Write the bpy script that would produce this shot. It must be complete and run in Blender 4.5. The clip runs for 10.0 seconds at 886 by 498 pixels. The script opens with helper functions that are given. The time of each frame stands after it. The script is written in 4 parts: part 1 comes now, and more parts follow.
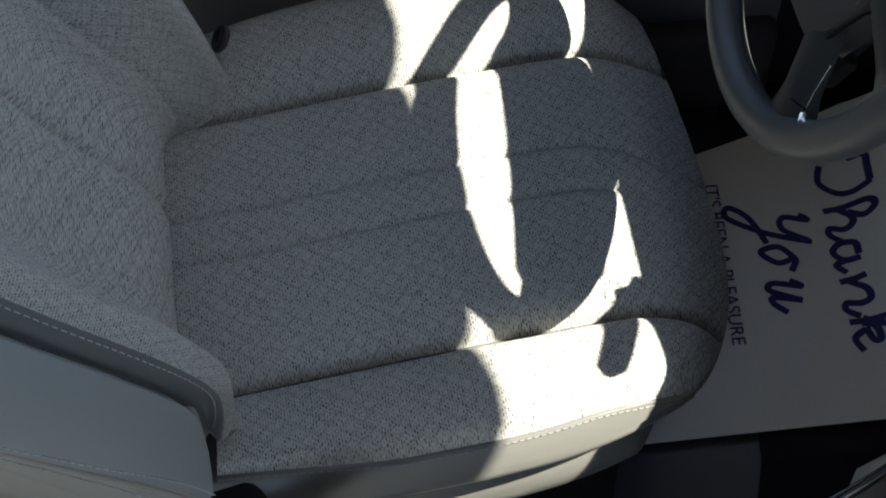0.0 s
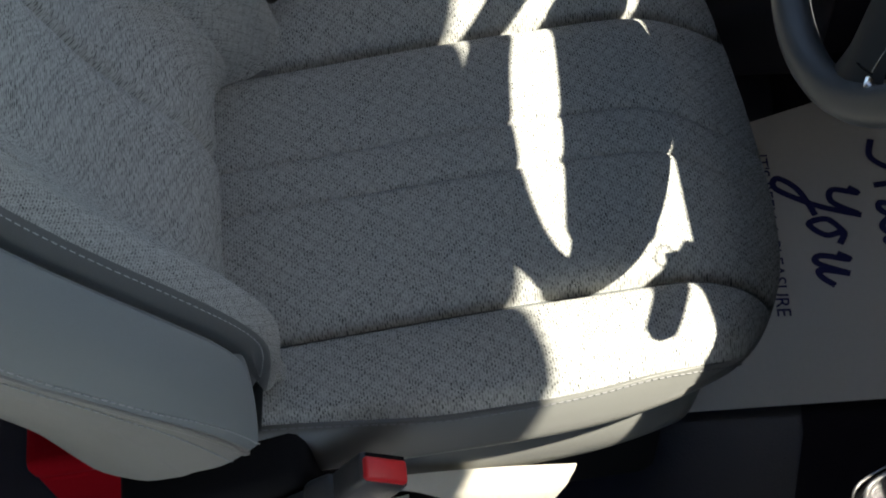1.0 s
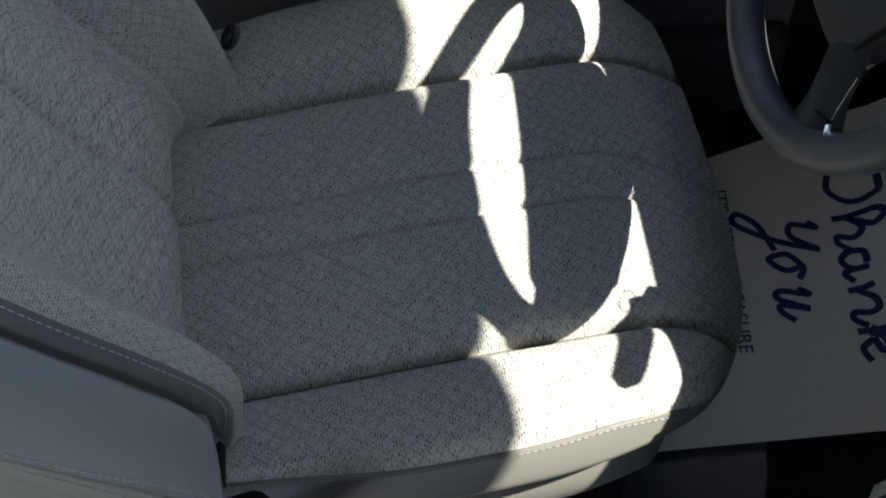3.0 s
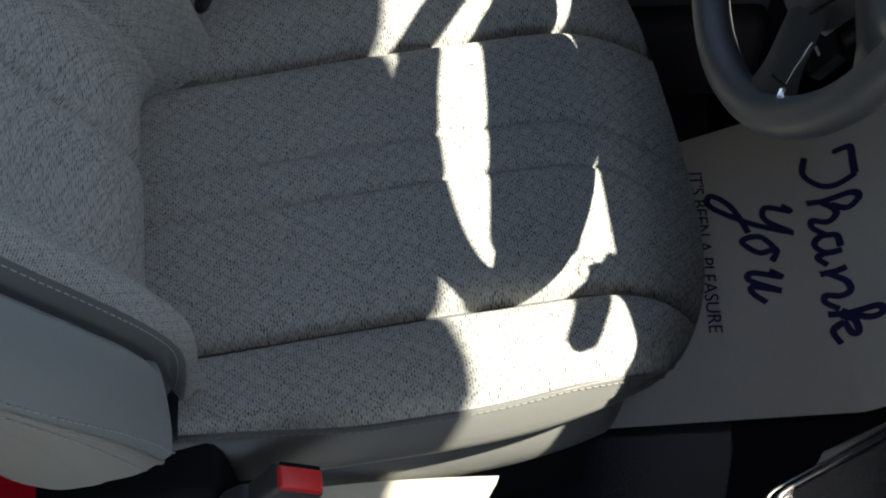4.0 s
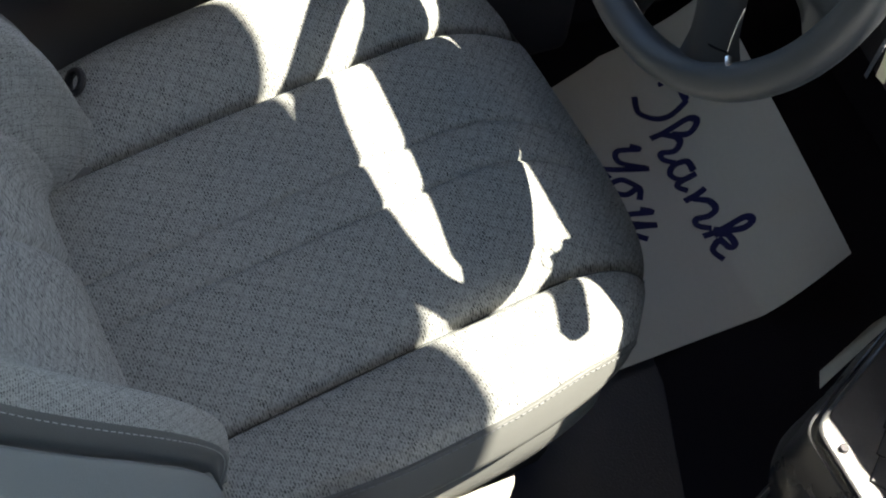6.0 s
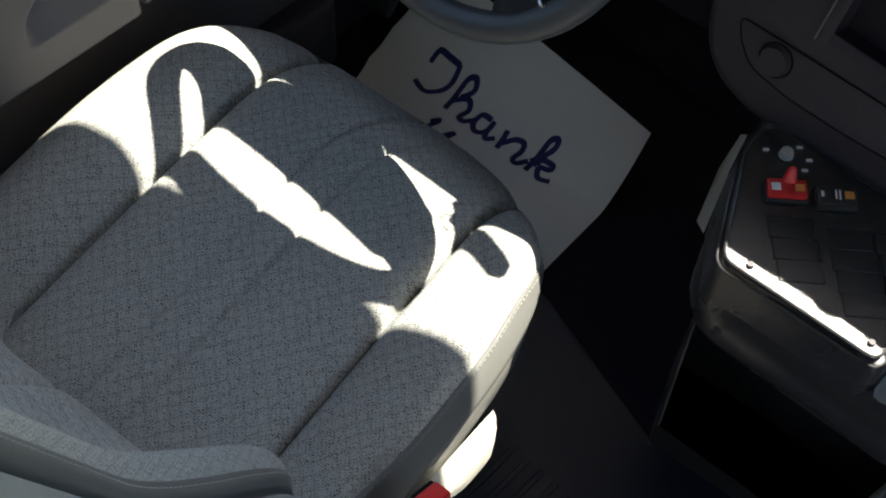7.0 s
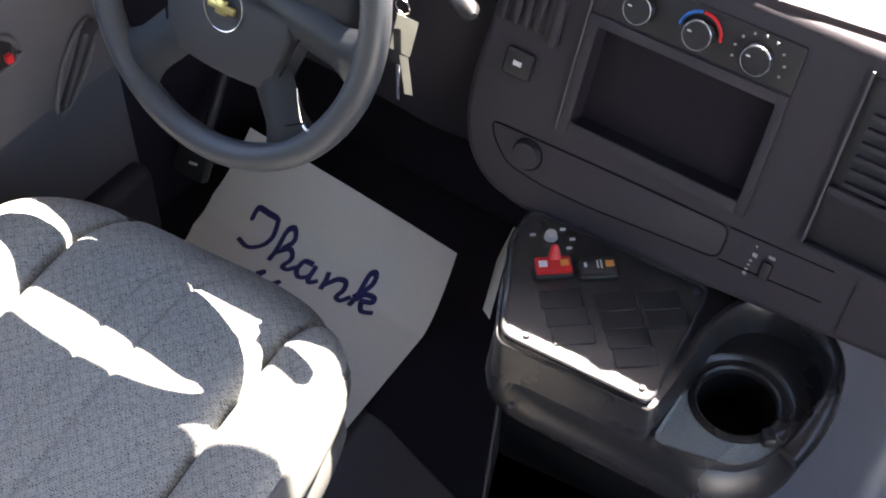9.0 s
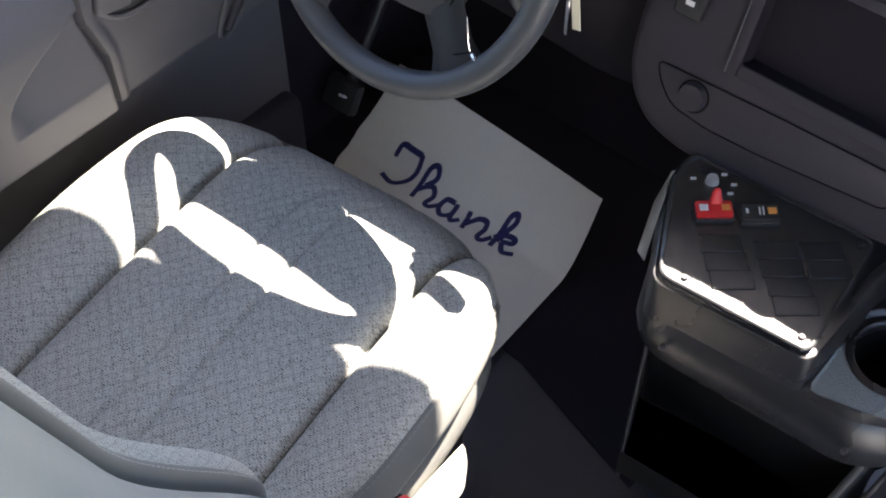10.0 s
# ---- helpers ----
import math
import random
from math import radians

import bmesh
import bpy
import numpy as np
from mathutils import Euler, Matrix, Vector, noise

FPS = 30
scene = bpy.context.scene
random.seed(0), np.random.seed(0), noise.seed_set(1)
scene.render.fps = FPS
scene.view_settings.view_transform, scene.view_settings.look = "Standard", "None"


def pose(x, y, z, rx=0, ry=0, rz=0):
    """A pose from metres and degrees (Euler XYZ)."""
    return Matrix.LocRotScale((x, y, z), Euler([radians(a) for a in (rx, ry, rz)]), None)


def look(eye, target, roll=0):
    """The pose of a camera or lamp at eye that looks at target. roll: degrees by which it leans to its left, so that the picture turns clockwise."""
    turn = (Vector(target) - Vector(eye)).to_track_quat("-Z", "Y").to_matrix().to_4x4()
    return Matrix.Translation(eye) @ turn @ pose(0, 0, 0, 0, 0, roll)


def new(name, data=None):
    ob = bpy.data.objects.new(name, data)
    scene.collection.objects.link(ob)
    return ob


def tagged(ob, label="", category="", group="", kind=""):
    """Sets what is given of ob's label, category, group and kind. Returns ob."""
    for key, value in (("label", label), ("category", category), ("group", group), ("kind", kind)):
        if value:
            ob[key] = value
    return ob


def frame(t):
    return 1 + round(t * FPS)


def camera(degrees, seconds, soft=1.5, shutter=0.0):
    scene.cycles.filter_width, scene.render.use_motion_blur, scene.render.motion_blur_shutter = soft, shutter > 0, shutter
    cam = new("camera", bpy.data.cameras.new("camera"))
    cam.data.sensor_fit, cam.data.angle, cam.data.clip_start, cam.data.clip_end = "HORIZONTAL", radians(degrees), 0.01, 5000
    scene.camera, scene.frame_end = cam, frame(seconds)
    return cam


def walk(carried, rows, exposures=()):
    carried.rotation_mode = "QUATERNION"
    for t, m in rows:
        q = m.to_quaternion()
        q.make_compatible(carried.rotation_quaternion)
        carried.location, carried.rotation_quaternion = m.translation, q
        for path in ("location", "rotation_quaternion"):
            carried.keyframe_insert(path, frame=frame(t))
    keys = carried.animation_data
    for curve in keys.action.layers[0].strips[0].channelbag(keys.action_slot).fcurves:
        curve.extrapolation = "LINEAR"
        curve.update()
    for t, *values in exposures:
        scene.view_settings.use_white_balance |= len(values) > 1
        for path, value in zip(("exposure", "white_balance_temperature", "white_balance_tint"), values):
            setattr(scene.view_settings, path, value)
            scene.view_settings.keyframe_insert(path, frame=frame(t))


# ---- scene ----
cam = camera(38.0, 10.0, soft=2.0)
PATH = [
    (0, (-0.008, 0.04, 1.322), (-1.057, -0.014, -0.381), -6.1),
    (0.5, (-0.004, 0.038, 1.326), (-1.046, -0.088, -0.377), -8.2),
    (1, (-0.002, 0.02, 1.31), (-1.013, -0.079, -0.413), -6.5),
    (1.5, (-0.012, 0.015, 1.303), (-0.983, -0.067, -0.443), -7.0),
    (2, (-0.023, 0.013, 1.314), (-1.002, -0.047, -0.429), -5.9),
    (2.5, (-0.026, 0.012, 1.311), (-1.053, -0.023, -0.406), -5.1),
    (2.7, (-0.028, 0.013, 1.317), (-1.066, -0.014, -0.392), -4.5),
    (3.8, (-0.007, 0.046, 1.303), (-1.035, 0.005, -0.412), -3.2),
    (4, (0.009, 0.057, 1.298), (-1.038, 0.011, -0.405), -3.4),
    (4.5, (0.066, -0.016, 1.345), (-1.028, 0.009, -0.329), -0.5),
    (5, (0.115, -0.143, 1.334), (-0.944, 0.071, -0.349), 2.6),
    (5.5, (0.044, -0.184, 1.331), (-0.903, 0.179, -0.392), 8.1),
    (5.7, (-0.034, -0.175, 1.319), (-0.953, 0.216, -0.414), 8.0),
    (6.8, (-0.116, -0.324, 1.433), (-0.897, 0.343, -0.283), 2.2),
    (7, (-0.094, -0.397, 1.439), (-0.782, 0.412, -0.256), 4.4),
    (7.5, (-0.068, -0.444, 1.431), (-0.544, 0.518, -0.256), 9.7),
    (8, (0.033, -0.428, 1.436), (-0.521, 0.504, -0.245), 3.6),
    (8.5, (0.125, -0.415, 1.425), (-0.637, 0.566, -0.143), -5.0),
    (9, (0.09, -0.428, 1.461), (-0.662, 0.661, -0.038), 1.2),
    (9.2, (0.092, -0.432, 1.446), (-0.697, 0.645, -0.043), -0.5),
    (9.5, (0.08, -0.461, 1.44), (-0.698, 0.581, -0.079), 0.5),
    (10, (0.058, -0.484, 1.44), (-0.79, 0.475, -0.097), -0.6),
]
EXPOSURES = [(0.0, 2.41, 7150, 9), (1.0, 2.31, 7150, 9), (2.0, 2.24, 7150, 9), (4.5, 2.24, 7100, 9), (5.5, 2.67, 7100, 9), (6.8, 2.49, 7100, 9), (7.5, 2.56, 7050, 11), (8.0, 3.03, 7100, 13), (8.5, 3.36, 7150, 16), (9.0, 3.89, 7150, 20), (9.5, 4.06, 7150, 19), (10.0, 3.76, 7150, 18)]
walk(cam, [(t, look(eye, target, roll)) for t, eye, target, roll in PATH], EXPOSURES)

# ---------- world and light ----------
SUN_DIR = Vector((0.05, 0.83, 1.0)).normalized()
world = bpy.data.worlds.new("sky")
scene.world = world
world.use_nodes = True
wn = world.node_tree.nodes
sky = wn.new("ShaderNodeTexSky")
sky.sky_type = "NISHITA"
sky.sun_disc = False
sky.sun_elevation = math.asin(SUN_DIR.z)
sky.sun_rotation = math.atan2(SUN_DIR.x, SUN_DIR.y)
wn["Background"].inputs["Strength"].default_value = 0.07
world.node_tree.links.new(sky.outputs[0], wn["Background"].inputs["Color"])
sun = new("sun", bpy.data.lights.new("sun", "SUN"))
sun.data.energy, sun.data.angle, sun.data.color = 5.0, radians(0.5), (1.0, 0.96, 0.88)
sun.matrix_world = Matrix.Translation((0.3, 4.0, 5.0)) @ SUN_DIR.to_track_quat("Z", "Y").to_matrix().to_4x4()


# ---------- materials ----------
def material(name, color, rough=0.6, metal=0.0, grain=0.0, grain_size=200.0, mottled=0.08, mottled_size=6.0, coat=0.0, spec=0.5):
    """A plain surface with two scales of uneven colour, and fine relief."""
    m = bpy.data.materials.new(name)
    m.use_nodes = True
    n, l = m.node_tree.nodes, m.node_tree.links
    b = n["Principled BSDF"]
    b.inputs["Roughness"].default_value = rough
    b.inputs["Metallic"].default_value = metal
    b.inputs["Coat Weight"].default_value = coat
    b.inputs["Specular IOR Level"].default_value = spec
    tc = n.new("ShaderNodeTexCoord")
    big = n.new("ShaderNodeTexNoise")
    big.inputs["Scale"].default_value, big.inputs["Detail"].default_value = mottled_size, 5
    fine = n.new("ShaderNodeTexNoise")
    fine.inputs["Scale"].default_value, fine.inputs["Detail"].default_value = grain_size, 3
    l.new(tc.outputs["Object"], big.inputs["Vector"])
    l.new(tc.outputs["Object"], fine.inputs["Vector"])
    add = n.new("ShaderNodeMath")
    add.operation = "ADD"
    l.new(big.outputs["Fac"], add.inputs[0])
    l.new(fine.outputs["Fac"], add.inputs[1])
    span = n.new("ShaderNodeMapRange")
    span.inputs["From Min"].default_value, span.inputs["From Max"].default_value = 0.6, 1.4
    span.inputs["To Min"].default_value, span.inputs["To Max"].default_value = 1 - mottled, 1 + mottled
    l.new(add.outputs[0], span.inputs["Value"])
    mul = n.new("ShaderNodeVectorMath")
    mul.operation = "SCALE"
    mul.inputs[0].default_value = color
    l.new(span.outputs[0], mul.inputs["Scale"])
    l.new(mul.outputs[0], b.inputs["Base Color"])
    rr = n.new("ShaderNodeMapRange")
    rr.inputs["From Min"].default_value, rr.inputs["From Max"].default_value = 0.3, 0.7
    rr.inputs["To Min"].default_value, rr.inputs["To Max"].default_value = max(0.02, rough - 0.025), min(1, rough + 0.025)
    l.new(big.outputs["Fac"], rr.inputs["Value"])
    l.new(rr.outputs[0], b.inputs["Roughness"])
    if grain:
        bump = n.new("ShaderNodeBump")
        bump.inputs["Strength"].default_value, bump.inputs["Distance"].default_value = grain, 0.001
        l.new(fine.outputs["Fac"], bump.inputs["Height"])
        l.new(bump.outputs[0], b.inputs["Normal"])
    return m


def fabric_material(name, light, dark, pitch=0.0046):
    """Woven seat cloth: short dark slubs in slanting rows, whose slant flips from stripe to stripe."""
    m = bpy.data.materials.new(name)
    m.use_nodes = True
    n, l = m.node_tree.nodes, m.node_tree.links
    b = n["Principled BSDF"]
    b.inputs["Roughness"].default_value = 0.95
    b.inputs["Specular IOR Level"].default_value = 0.1

    def math_node(op, a, c=None):
        k = n.new("ShaderNodeMath")
        k.operation = op
        for i, q in enumerate((a, c)):
            if q is None:
                continue
            if isinstance(q, (int, float)):
                k.inputs[i].default_value = q
            else:
                l.new(q, k.inputs[i])
        return k.outputs[0]

    uv = n.new("ShaderNodeUVMap")

    place = n.new("ShaderNodeSeparateXYZ")
    wobble = n.new("ShaderNodeTexNoise")
    wobble.inputs["Scale"].default_value, wobble.inputs["Detail"].default_value = 260.0, 2
    l.new(uv.outputs[0], wobble.inputs["Vector"])
    stray = n.new("ShaderNodeVectorMath")
    stray.operation = "MULTIPLY_ADD"
    stray.inputs[1].default_value = (0.0060, 0.0030, 0)
    l.new(wobble.outputs["Color"], stray.inputs[0])
    l.new(uv.outputs[0], stray.inputs[2])
    l.new(stray.outputs[0], place.inputs[0])
    along, row = math_node("DIVIDE", place.outputs["X"], pitch), math_node("DIVIDE", place.outputs["Y"], pitch * 0.52)
    fy = math_node("ABSOLUTE", math_node("SUBTRACT", math_node("FRACT", row), 0.5))

    def ticks(offset):
        """Short slits, each row set off from the last by a part of their length."""
        moved = math_node("ADD", along, math_node("MULTIPLY", math_node("FLOOR", row), offset))
        fx = math_node("ABSOLUTE", math_node("SUBTRACT", math_node("FRACT", moved), 0.5))
        far = math_node("MAXIMUM", math_node("MULTIPLY", fx, 0.85), fy)
        r = n.new("ShaderNodeMapRange")
        r.inputs["From Min"].default_value, r.inputs["From Max"].default_value = 0.14, 0.36
        r.inputs["To Min"].default_value, r.inputs["To Max"].default_value = 1.0, 0.0
        l.new(far, r.inputs["Value"])
        cell = n.new("ShaderNodeCombineXYZ")
        l.new(math_node("FLOOR", moved), cell.inputs["X"])
        l.new(math_node("FLOOR", row), cell.inputs["Y"])
        chance = n.new("ShaderNodeTexWhiteNoise")
        chance.noise_dimensions = "2D"
        l.new(cell.outputs[0], chance.inputs["Vector"])
        return math_node("MULTIPLY", r.outputs[0], math_node("ADD", math_node("MULTIPLY", chance.outputs["Value"], 0.75), 0.4))

    one, two = ticks(0.37), ticks(-0.37)
    # the slant flips from diamond to diamond
    sway = n.new("ShaderNodeTexNoise")
    sway.inputs["Scale"].default_value, sway.inputs["Detail"].default_value = 90.0, 2
    l.new(uv.outputs[0], sway.inputs["Vector"])
    cut = n.new("ShaderNodeSeparateXYZ")
    l.new(uv.outputs[0], cut.inputs[0])
    k = math.tau / 0.021
    p = math_node("ADD", cut.outputs["X"], cut.outputs["Y"])
    q = math_node("SUBTRACT", cut.outputs["X"], math_node("MULTIPLY", cut.outputs["Y"], 0.8))
    check = math_node("MULTIPLY", math_node("SINE", math_node("MULTIPLY", p, k)), math_node("SINE", math_node("MULTIPLY", q, k)))
    check = math_node("ADD", check, math_node("MULTIPLY", math_node("SUBTRACT", sway.outputs["Fac"], 0.5), 1.0))
    pick = n.new("ShaderNodeMapRange")
    pick.inputs["From Min"].default_value, pick.inputs["From Max"].default_value = -0.25, 0.25
    l.new(check, pick.inputs["Value"])
    blend = n.new("ShaderNodeMix")
    l.new(pick.outputs[0], blend.inputs["Factor"])
    l.new(one, blend.inputs["A"])
    l.new(two, blend.inputs["B"])
    weave = blend.outputs["Result"]
    fuzz = n.new("ShaderNodeTexNoise")
    fuzz.inputs["Scale"].default_value, fuzz.inputs["Detail"].default_value = 1500.0, 3
    l.new(uv.outputs[0], fuzz.inputs["Vector"])
    step = n.new("ShaderNodeMapRange")
    step.inputs["From Min"].default_value, step.inputs["From Max"].default_value = 0.0, 1.0
    l.new(math_node("ADD", weave, math_node("MULTIPLY", math_node("SUBTRACT", fuzz.outputs["Fac"], 0.5), 0.55)), step.inputs["Value"])
    worn = n.new("ShaderNodeTexNoise")
    worn.inputs["Scale"].default_value, worn.inputs["Detail"].default_value = 60.0, 5
    l.new(uv.outputs[0], worn.inputs["Vector"])
    amount = n.new("ShaderNodeMapRange")
    amount.inputs["From Min"].default_value, amount.inputs["From Max"].default_value = 0.35, 0.65
    amount.inputs["To Min"].default_value, amount.inputs["To Max"].default_value = 0.7, 1.0
    l.new(worn.outputs["Fac"], amount.inputs["Value"])
    mix = n.new("ShaderNodeMix")
    mix.data_type = "RGBA"
    mix.inputs["A"].default_value, mix.inputs["B"].default_value = (*light, 1), (*dark, 1)
    l.new(math_node("MULTIPLY", step.outputs[0], amount.outputs[0]), mix.inputs["Factor"])
    # the lines between the diamonds are a little darker
    lattice = math_node("MINIMUM", math_node("ABSOLUTE", math_node("SINE", math_node("MULTIPLY", p, k * 0.65))), math_node("ABSOLUTE", math_node("SINE", math_node("MULTIPLY", q, k * 0.65))))
    lattice = math_node("ADD", lattice, math_node("MULTIPLY", math_node("SUBTRACT", sway.outputs["Fac"], 0.5), 0.8))
    tone = n.new("ShaderNodeMapRange")
    tone.inputs["From Min"].default_value, tone.inputs["From Max"].default_value = 0.0, 0.6
    tone.inputs["To Min"].default_value, tone.inputs["To Max"].default_value = 0.87, 1.05
    l.new(lattice, tone.inputs["Value"])
    shade = n.new("ShaderNodeVectorMath")
    shade.operation = "SCALE"
    l.new(mix.outputs["Result"], shade.inputs[0])
    l.new(tone.outputs[0], shade.inputs["Scale"])
    l.new(shade.outputs[0], b.inputs["Base Color"])
    bump = n.new("ShaderNodeBump")
    bump.inputs["Strength"].default_value, bump.inputs["Distance"].default_value = 0.12, 0.0004
    bump.invert = True
    l.new(step.outputs[0], bump.inputs["Height"])
    l.new(bump.outputs[0], b.inputs["Normal"])
    return m


M_FABRIC = fabric_material("seat_cloth", (0.335, 0.345, 0.330), (0.036, 0.038, 0.038))
M_VINYL = material("grey_vinyl", (0.185, 0.21, 0.215), 0.42, grain=0.25, grain_size=900, mottled=0.05)
# Paler, warmer copy of the grey vinyl: light from the side is in its colour.
M_REAR = material("lit_grey_vinyl", (0.25, 0.25, 0.225), 0.45, grain=0.25, grain_size=900, mottled=0.05)
M_PIPING = material("dark_grey_vinyl", (0.078, 0.086, 0.086), 0.5, grain=0.25, grain_size=900, mottled=0.05)
# Grey vinyl darkened to carry the shade that backrest and belt stalk throw.
M_BAND = material("shaded_grey_vinyl", (0.105, 0.108, 0.102), 0.32, grain=0.25, grain_size=900, mottled=0.05)
M_THREAD = material("grey_thread", (0.15, 0.155, 0.155), 0.8)
M_PALETHREAD = material("pale_thread", (0.34, 0.36, 0.36), 0.8)
M_SHIELD = material("grey_trim_plastic", (0.66, 0.65, 0.58), 0.5, grain=0.3, grain_size=700, mottled=0.04)
M_BLACK = material("black_plastic", (0.018, 0.018, 0.02), 0.45, grain=0.5, grain_size=800)
M_GLOSS = material("satin_black_plastic", (0.021, 0.021, 0.023), 0.28, grain=0.2, grain_size=1600, mottled=0.04, spec=0.6)
M_PLATE = material("grained_black_plate", (0.024, 0.024, 0.025), 0.25, grain=0.5, grain_size=900, spec=0.9)
M_BEAD = material("gloss_black_bead", (0.05, 0.05, 0.052), 0.16, mottled=0.03, spec=1.0)
M_STEEL = material("brushed_steel", (0.75, 0.75, 0.72), 0.4, metal=0.4)
M_KEY = material("black_rubber_key", (0.025, 0.025, 0.026), 0.30, grain=0.4, grain_size=900, spec=0.6)
M_PEBBLE = material("pebbled_black_plastic", (0.28, 0.31, 0.305), 0.27, grain=1.0, grain_size=420, spec=1.0)
M_PEBBLE.node_tree.nodes["Bump"].inputs["Distance"].default_value = 0.004
M_DASH = material("charcoal_dash_plastic", (0.027, 0.0235, 0.031), 0.6, grain=0.35, grain_size=900)
M_DOOR = material("grey_door_plastic", (0.092, 0.088, 0.095), 0.55, grain=0.3, grain_size=800)
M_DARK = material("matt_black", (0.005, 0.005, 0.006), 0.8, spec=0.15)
M_CARPET = material("black_carpet", (0.011, 0.009, 0.015), 0.9, grain=0.8, grain_size=500, mottled=0.2, spec=0.2)
M_STALK = material("worn_black_plastic", (0.048, 0.048, 0.049), 0.4, grain=0.4, grain_size=800)
M_RED = material("red_plastic", (0.62, 0.02, 0.025), 0.4)
M_REDBOX = material("red_cover", (0.25, 0.001, 0.006), 0.85, grain=0.4, grain_size=500, spec=0.08)
M_FLOOR = material("black_rubber_floor", (0.014, 0.017, 0.030), 0.34, grain=0.5, grain_size=350, mottled=0.1, spec=0.7)
M_PAPER = material("white_paper", (0.63, 0.62, 0.585), 0.85, mottled=0.03)
M_INK = material("dark_blue_ink", (0.012, 0.014, 0.10), 0.7)
M_WHEEL = material("dark_grey_rim_leather", (0.055, 0.06, 0.065), 0.38, grain=0.3, grain_size=900)
M_HUB = material("grey_airbag_plastic", (0.085, 0.085, 0.09), 0.55, grain=0.35, grain_size=900)
M_CHROME = material("chrome", (0.7, 0.7, 0.7), 0.18, metal=1.0, mottled=0.03)
M_GOLD = material("gold_badge", (0.55, 0.45, 0.18), 0.3, metal=0.8)
M_CUBBY = material("dark_grained_cubby_plastic", (0.012, 0.009, 0.014), 0.7, grain=0.4, grain_size=900, spec=0.2)
M_WHITE = material("white_print", (0.75, 0.75, 0.75), 0.6)
M_PRINT = material("grey_print", (0.30, 0.30, 0.30), 0.6)
M_ORANGE = material("orange_print", (0.8, 0.32, 0.08), 0.6)
M_BLUE = material("blue_print", (0.03, 0.2, 0.6), 0.6)
M_TAG = material("cream_card_tag", (0.6, 0.58, 0.45), 0.8)
# Far paler than the dash itself, so the pad bounces sun into the cabin.
M_DASHTOP = material("pale_dash_pad", (0.30, 0.29, 0.30), 0.7, grain=0.4, grain_size=700)
M_HUMP = material("grey_engine_cover_trim", (0.16, 0.167, 0.20), 0.36, grain=0.4, grain_size=500)
M_ROOF = material("grey_headliner", (0.055, 0.054, 0.052), 0.95, grain=0.3, grain_size=600)
M_WALL = material("van_side_trim", (0.10, 0.10, 0.105), 0.7, grain=0.3, grain_size=600)
M_ASPHALT = material("pale_concrete", (0.50, 0.49, 0.47), 0.9, grain=0.5, grain_size=60, mottled=0.2)
M_SILL = material("light_grey_floor_panel", (0.80, 0.80, 0.77), 0.6, grain=0.2, grain_size=400)


# ---------- building helpers ----------
def mesh_of(name, bm, mat, smooth=True):
    me = bpy.data.meshes.new(name)
    bm.normal_update()
    bm.to_mesh(me)
    bm.free()
    me.materials.append(mat)
    if smooth:
        me.polygons.foreach_set("use_smooth", [True] * len(me.polygons))
        me.set_sharp_from_angle(angle=radians(40))
    return me


def part(name, bm, mat, parent, label="", smooth=True):
    ob = new(name, mesh_of(name, bm, mat, smooth))
    ob.parent = parent
    if label:
        tagged(ob, label=label)
    return ob


def thing(name, at, label, category, group="", kind=""):
    ob = new(name)
    ob.matrix_world = at
    ob.empty_display_size = 0.05
    return tagged(ob, label, category, group, kind)


def single(name, bm, mat, label, category, kind="", at=None, smooth=True):
    ob = new(name, mesh_of(name, bm, mat, smooth))
    if at is not None:
        ob.matrix_world = at
    return tagged(ob, label, category, "", kind)


def block(bm, centre, size, bevel=0.004, seg=2, turn=(0, 0, 0), taper=None):
    """A box with rounded edges. taper: x and y scale of its top."""
    r = bmesh.ops.create_cube(bm, size=1.0)
    vs = r["verts"]
    for v in vs:
        v.co.x *= size[0]
        v.co.y *= size[1]
        v.co.z *= size[2]
        if taper and v.co.z > 0:
            v.co.x *= taper[0]
            v.co.y *= taper[1]
    if bevel:
        es = list({e for v in vs for e in v.link_edges})
        out = bmesh.ops.bevel(bm, geom=es, offset=bevel, segments=seg, profile=0.5, affect="EDGES")
        vs = list(set(out["verts"]) | {v for v in vs if v.is_valid})
    bmesh.ops.transform(bm, matrix=pose(*centre, *turn), verts=vs)
    return bm


def rod(bm, a, b, r1, r2=None, seg=16, caps=True):
    a, b = Vector(a), Vector(b)
    d = b - a
    m = Matrix.Translation((a + b) / 2) @ d.to_track_quat("Z", "Y").to_matrix().to_4x4()
    bmesh.ops.create_cone(bm, cap_ends=caps, segments=seg, radius1=r1, radius2=r1 if r2 is None else r2, depth=d.length, matrix=m)
    return bm


def grid(bm, nu, nv, f, uvf=None):
    """A sheet of (nu + 1) x (nv + 1) points f(u, v), u and v from 0 to 1."""
    vs = [[bm.verts.new(f(i / nu, j / nv)) for j in range(nv + 1)] for i in range(nu + 1)]
    uvl = bm.loops.layers.uv.verify() if uvf else None
    for i in range(nu):
        for j in range(nv):
            fc = bm.faces.new((vs[i][j], vs[i + 1][j], vs[i + 1][j + 1], vs[i][j + 1]))
            if uvf:
                for lp, (a, b) in zip(fc.loops, ((i, j), (i + 1, j), (i + 1, j + 1), (i, j + 1))):
                    lp[uvl].uv = uvf(a / nu, b / nv)
    return vs


